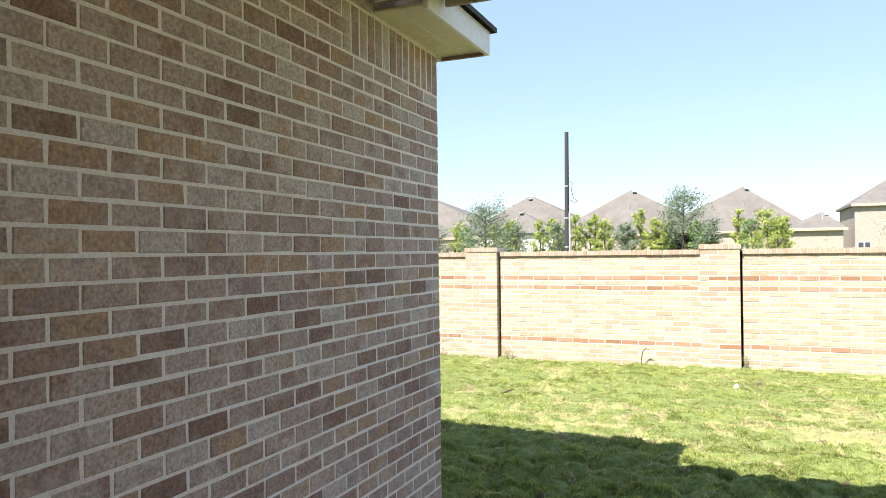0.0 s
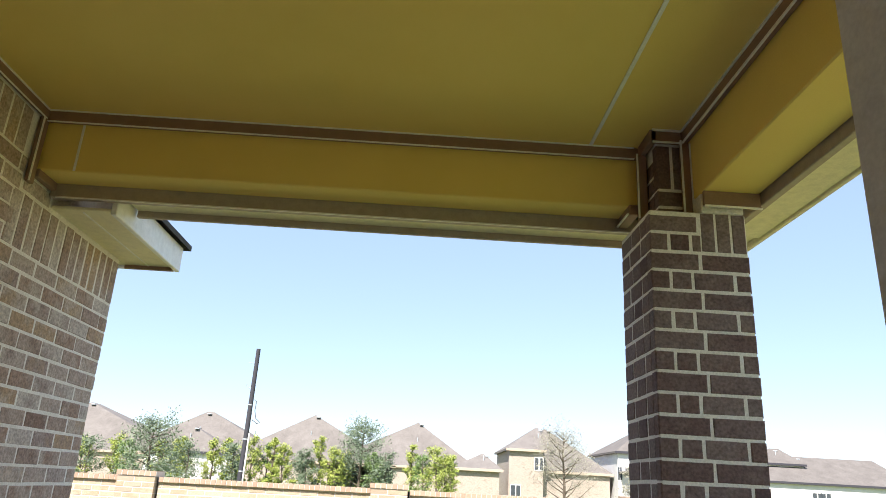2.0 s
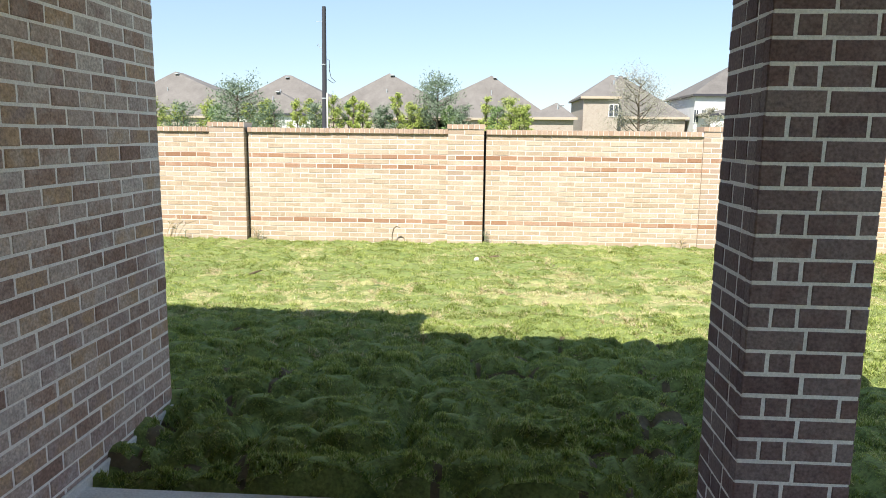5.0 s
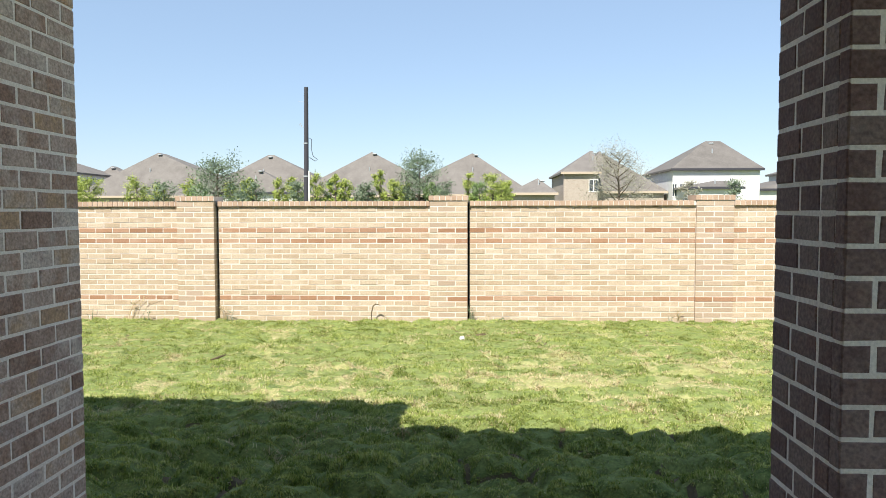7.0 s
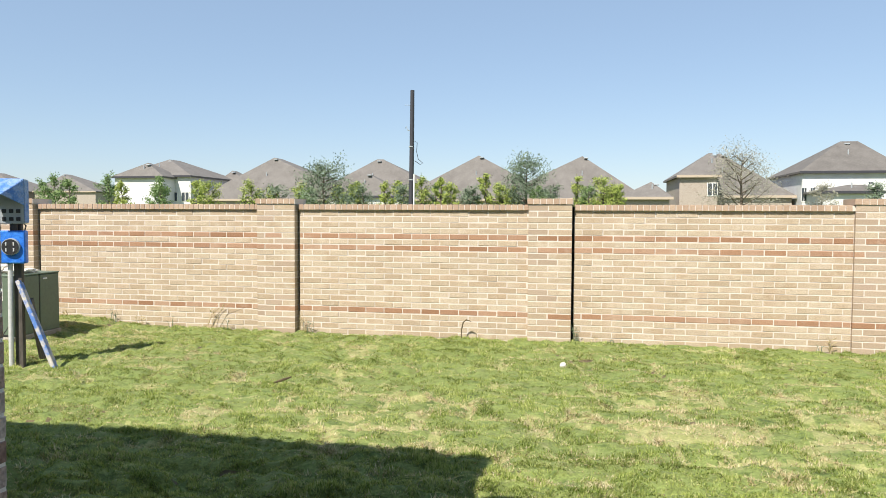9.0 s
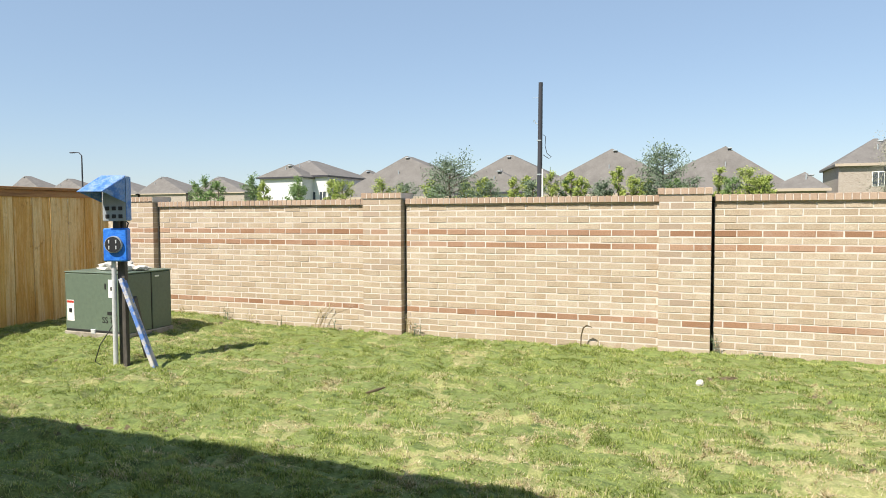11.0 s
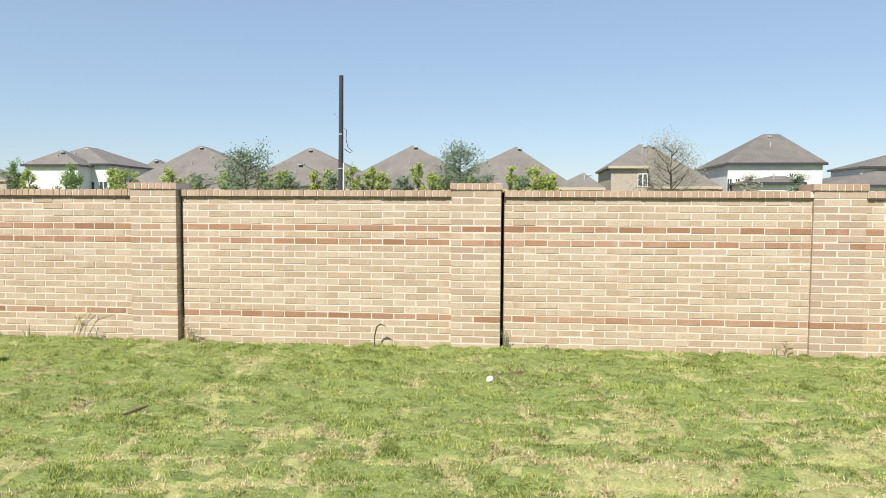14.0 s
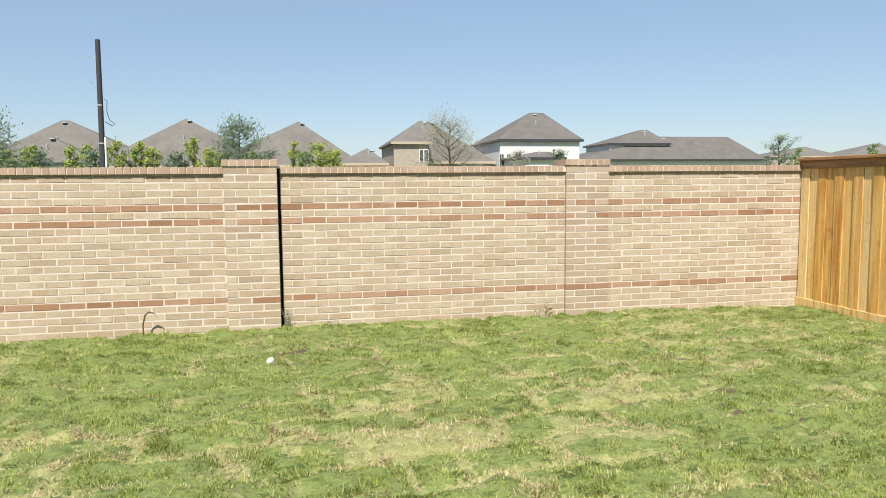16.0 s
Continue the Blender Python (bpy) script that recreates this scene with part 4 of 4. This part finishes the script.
for i, (x, h, s, m, lab) in enumerate([(-26.2, 4.1, 1.5, M_LEAF_DULL, OLIVE), (-19.2, 4.3, 1.3, M_LEAF_YOUNG, YOUNG), (-17.6, 4.0, 1.4, M_LEAF_DULL, OLIVE), (-15.3, 4.6, 1.2, M_LEAF_YOUNG, YOUNG), (-13.2, 4.6, 1.4, M_LEAF_YOUNG, YOUNG), (-11.0, 4.8, 0.8, M_LEAF_YOUNG, YOUNG), (-9.4, 3.7, 1.3, M_LEAF_DULL, OLIVE), (-7.5, 5.2, 1.0, M_LEAF_YOUNG, YOUNG), (-6.2, 4.2, 1.2, M_LEAF_YOUNG, YOUNG), (-0.1, 5.0, 1.0, M_LEAF_YOUNG, YOUNG), (1.9, 4.5, 1.5, M_LEAF_YOUNG, YOUNG), (0.9, 4.0, 1.3, M_LEAF_PINE, DEEP), (-29.0, 4.4, 1.5, M_LEAF_YOUNG, YOUNG), (-31.5, 4.3, 1.6, M_LEAF_YOUNG, YOUNG), (-34.6, 4.7, 1.1, M_LEAF_YOUNG, YOUNG), (-37.6, 4.9, 1.4, M_LEAF_PINE, DEEP), (-36.4, 4.2, 1.2, M_LEAF_PINE, DEEP), (-44.2, 5.4, 1.5, M_LEAF_PINE, DEEP), (-46.0, 4.8, 1.3, M_LEAF_PINE, DEEP), (-48.0, 5.2, 1.5, M_LEAF_PINE, DEEP), (-51.1, 4.8, 1.2, M_LEAF_PINE, DEEP), (17.6, 4.1, 1.1, M_LEAF_GREY, GREY), (22.2, 4.4, 1.0, M_LEAF_DULL, OLIVE), (45.5, 4.4, 1.2, M_LEAF_PINE, DEEP), (51.0, 4.9, 0.9, M_LEAF_PINE, DEEP), (-24.6, 4.2, 1.3, M_LEAF_YOUNG, YOUNG), (-20.4, 4.0, 1.2, M_LEAF_YOUNG, YOUNG), (-14.2, 4.2, 1.1, M_LEAF_DULL, OLIVE), (-12.2, 4.4, 1.0, M_LEAF_PINE, DEEP), (-8.4, 3.9, 1.0, M_LEAF_DULL, OLIVE), (-2.2, 4.2, 1.0, M_LEAF_DULL, OLIVE), (3.2, 4.2, 1.0, M_LEAF_YOUNG, YOUNG), (-40.0, 4.4, 1.1, M_LEAF_YOUNG, YOUNG), (-23.4, 4.0, 1.2, M_LEAF_PINE, DEEP), (-16.4, 4.3, 1.1, M_LEAF_YOUNG, YOUNG), (-10.2, 4.1, 1.1, M_LEAF_YOUNG, YOUNG), (-5.4, 4.0, 1.0, M_LEAF_YOUNG, YOUNG), (-3.2, 3.9, 1.1, M_LEAF_PINE, DEEP), (2.6, 4.0, 1.1, M_LEAF_YOUNG, YOUNG), (-27.5, 4.1, 1.2, M_LEAF_YOUNG, YOUNG), (-18.4, 4.4, 1.0, M_LEAF_YOUNG, YOUNG)]):
    tree(x, 60 + 2.0 * math.sin(i * 2.3), h, s * (0.85 if lab is YOUNG else 0.95 if lab is DEEP else 1.2), 0.06, 2200, 0.085, m, 20 + i, lab, -0.75 if lab is YOUNG else -0.4 if lab is DEEP else 0.1, 11)

# ---- distance: pole and lamp ----
pole = thing("utility_pole", -10.95, 48.0, 0, label="bare dark wooden utility pole with a hanging cable", category="utility pole")
part("shaft", tube([(-0.12, 0, -1), (-0.04, 0, 5), (0, 0, 9.98)], [0.17, 0.155, 0.135], 12), M_POLE, pole)
part("cable", tube([(0.18, 0, 6.6), (0.34, 0, 6.5), (0.30, 0, 5.9), (0.42, 0, 5.4), (0.72, 0, 5.15), (0.55, 0, 5.05), (0.18, 0, 5.3)], 0.022, 6), M_DARK, pole, "dark looped cable end")
part("bracket", tube([(-0.1, 0, 9.0), (-0.55, 0, 9.02)], 0.015, 6), M_GREYBOX, pole)
part("bracket", tube([(-0.1, 0, 7.3), (-0.32, 0, 7.35), (-0.42, 0, 7.6), (-0.5, 0, 7.45)], 0.025, 6), M_GREYBOX, pole)
part("riser", tube([(0.13, -0.12, -0.5), (0.16, -0.12, 4.4)], 0.05, 8), M_WHITE, pole, "pale riser pipe")
for hz in (2.0, 4.0, 6.2):
    part("band", tube([(-0.06, 0, hz), (-0.06, 0, hz + 0.08)], 0.175, 12), M_GREYBOX, pole)
lamp = thing("street_lamp", -76.8, 70, 0, label="tall slim grey street lamp with one curved arm", category="street lamp")
part("mast", tube([(0, 0, 0), (0, 0, 9.2)], [0.13, 0.08], 8), M_POLE, lamp)
part("arm", tube([(0, 0, 9.2), (-0.5, 0, 9.6), (-1.3, 0, 9.65)], 0.06, 6), M_POLE, lamp)
part("head", box(-2.0, -1.2, -0.18, 0.18, 9.56, 9.70, 0.04), M_POLE, lamp)

# ---- distance: houses ----


def at_depth(x, z, y):
    """A place read at 105 m carried along the line of sight to depth y."""
    k = (y - 3.6) / 101.4
    return 0.16 + (x - 0.16) * k, 1.5 + (z - 1.5) * k


def far_house(y, x0, x1, eave, peak_x, peak, mat, roof, label, depth=12.0, ridge=0.0, windows=(), skew=0.0, vents=((0.2, 0.55),)):
    a, e = at_depth(x0, eave, y)
    b, _ = at_depth(x1, eave, y)
    p, t = at_depth(peak_x, peak, y + depth * 0.40)
    q = p + ridge
    h = thing("house", (a + b) / 2, y, 0, label=label, category="house", group="houses beyond the wall")
    c = (a + b) / 2
    part("wall", box(a - c + 0.35, b - c - 0.35, 0, depth, -0.3, e, 0.02), mat, h)
    r = roof_mesh("roof", [(a - c, -0.4, e + 0.1), (b - c, -0.4, e + 0.1), (b - c, depth + 0.4, e + 0.1), (a - c, depth + 0.4, e + 0.1)], [(p - c, depth * 0.40, t), (q - c + 0.02, depth * 0.40 + (0 if ridge else depth * 0.2), t)], roof, 0.22)
    me = r
    ro = part("roof", me, None, h)
    part("fascia", box(a - c - 0.03, b - c + 0.03, -0.45, -0.405, e - 0.16, e + 0.12, 0.01), M_EAVE if mat is not M_STUCCO else M_POLE, h)
    for u, v in vents:
        vx, vz = (p - c) + (u - 0.2) * (b - a) * 0.5, e + (t - e) * v
        vy = -0.4 + (depth * 0.40 + 0.4) * (v)
        part("roof_vent", tube([(vx, vy, vz - 0.3), (vx, vy, vz + 0.55)], 0.07, 6), M_GREYBOX, ro)
    bm = box(-0.28, 0.28, -0.28, 0.28, 0, 0.16, 0.06)
    cap = part("roof_cap", bm, M_GREYBOX, ro)
    cap.matrix_basis = pose(p - c + 0.5, depth * 0.40 - 0.5, t - 0.42)
    for u, z0, w_, h_ in windows:
        wx = a - c + u * (b - a)
        win = part("window", box(wx - w_ / 2, wx + w_ / 2, -0.06, 0.04, z0, z0 + h_, 0.01), M_FASCIA, h, "pale framed window")
        for s in (-1, 1):
            part("pane", box(wx + s * w_ / 4 - w_ * 0.2, wx + s * w_ / 4 + w_ * 0.2, -0.08, -0.062, z0 + 0.08, z0 + h_ - 0.08, 0), M_GLASS, win)
    return h


WH, BR, GR = "white two-storey house with a grey hipped shingle roof", "pale brick two-storey house with a grey-brown hipped roof", "house with a large grey-brown hipped shingle roof"
far_house(95, -74.5, -61.0, 7.9, -65.0, 10.6, M_STUCCO, M_ROOF[0], WH, 14, 0, [(0.75, 3.6, 1.2, 1.4), (0.9, 3.6, 1.2, 1.4)])
far_house(92, -75.5, -66, 7.8, -69.0, 10.1, M_STUCCO, M_ROOF[0], "white front wing with a low hipped roof", 4)
far_house(95, -60.5, -32.5, 4.1, -46.9, 10.7, M_FARBRICK, M_ROOF[0], GR, 14)
far_house(105, -60, -48, 4.5, -54.0, 8.7, M_FARBRICK, M_ROOF[0], "low grey-brown hipped roof between larger houses", 8)
far_house(97, -42, -18, 4.2, -30.2, 10.25, M_STUCCO, M_ROOF[0], GR, 12, 0.9)
far_house(92, -38.6, -25.5, 4.6, -31.8, 8.2, M_STUCCO, M_ROOF[0], "low front wing with a grey gabled roof", 5)
far_house(95, -27.3, -2.5, 4.1, -14.6, 10.65, M_FARBRICK, M_ROOF[0], GR, 13)
far_house(95, -12.5, 9.5, 4.2, 0.4, 10.4, M_FARBRICK, M_ROOF[0], GR, 12)
far_house(84, 13.4, 19.3, 7.45, 17.6, 10.65, M_FARBRICK, M_ROOF[0], BR, 12, 0.4, [(0.82, 4.0, 1.1, 1.5), (0.25, 1.0, 1.2, 1.4)])
far_house(86, 15.5, 29.0, 4.6, 19.0, 10.6, M_FARBRICK, M_ROOF[0], "lower grey-brown roof wing of the brick house", 11, 0)
far_house(80, 5.5, 13.0, 4.4, 10.0, 6.7, M_FARBRICK, M_ROOF[0], "low grey garage roof", 6)
far_house(84, 29.4, 42.9, 7.9, 34.4, 12.0, M_STUCCO, M_ROOF[1], WH, 13, 1.8, [(0.05, 3.4, 0.5, 1.6), (0.13, 3.4, 0.5, 1.6), (0.66, 5.2, 0.4, 0.4)])
far_house(80, 31.5, 40.2, 5.2, 35.6, 6.2, M_STUCCO, M_ROOF[1], "low grey porch roof before the white house", 4, 1.5)
far_house(90, 42.0, 74.5, 4.9, 55.5, 8.55, M_STUCCO, M_ROOF[1], "long single-storey white house with a wide grey roof", 14, 11.0, [(0.52, 2.2, 1.3, 1.2), (0.56, 2.2, 1.3, 1.2)])
far_house(93, 47.0, 57.5, 7.4, 52.3, 9.55, M_STUCCO, M_ROOF[1], "grey hipped upper roof of a low house", 8, 1.2)
for x, w_, pk in ((-97, 12, 8.6), (-84, 12, 8.3), (-108, 12, 8.4), (-121, 14, 8.8), (-133, 14, 9.6), (82, 14, 7.0), (96, 14, 7.6)):
    far_house(150, x - w_ / 2, x + w_ / 2, 5.4, x, pk, M_FARBRICK, M_ROOF[0], "distant house with a grey hipped roof", 12)
bpy.context.view_layer.update()
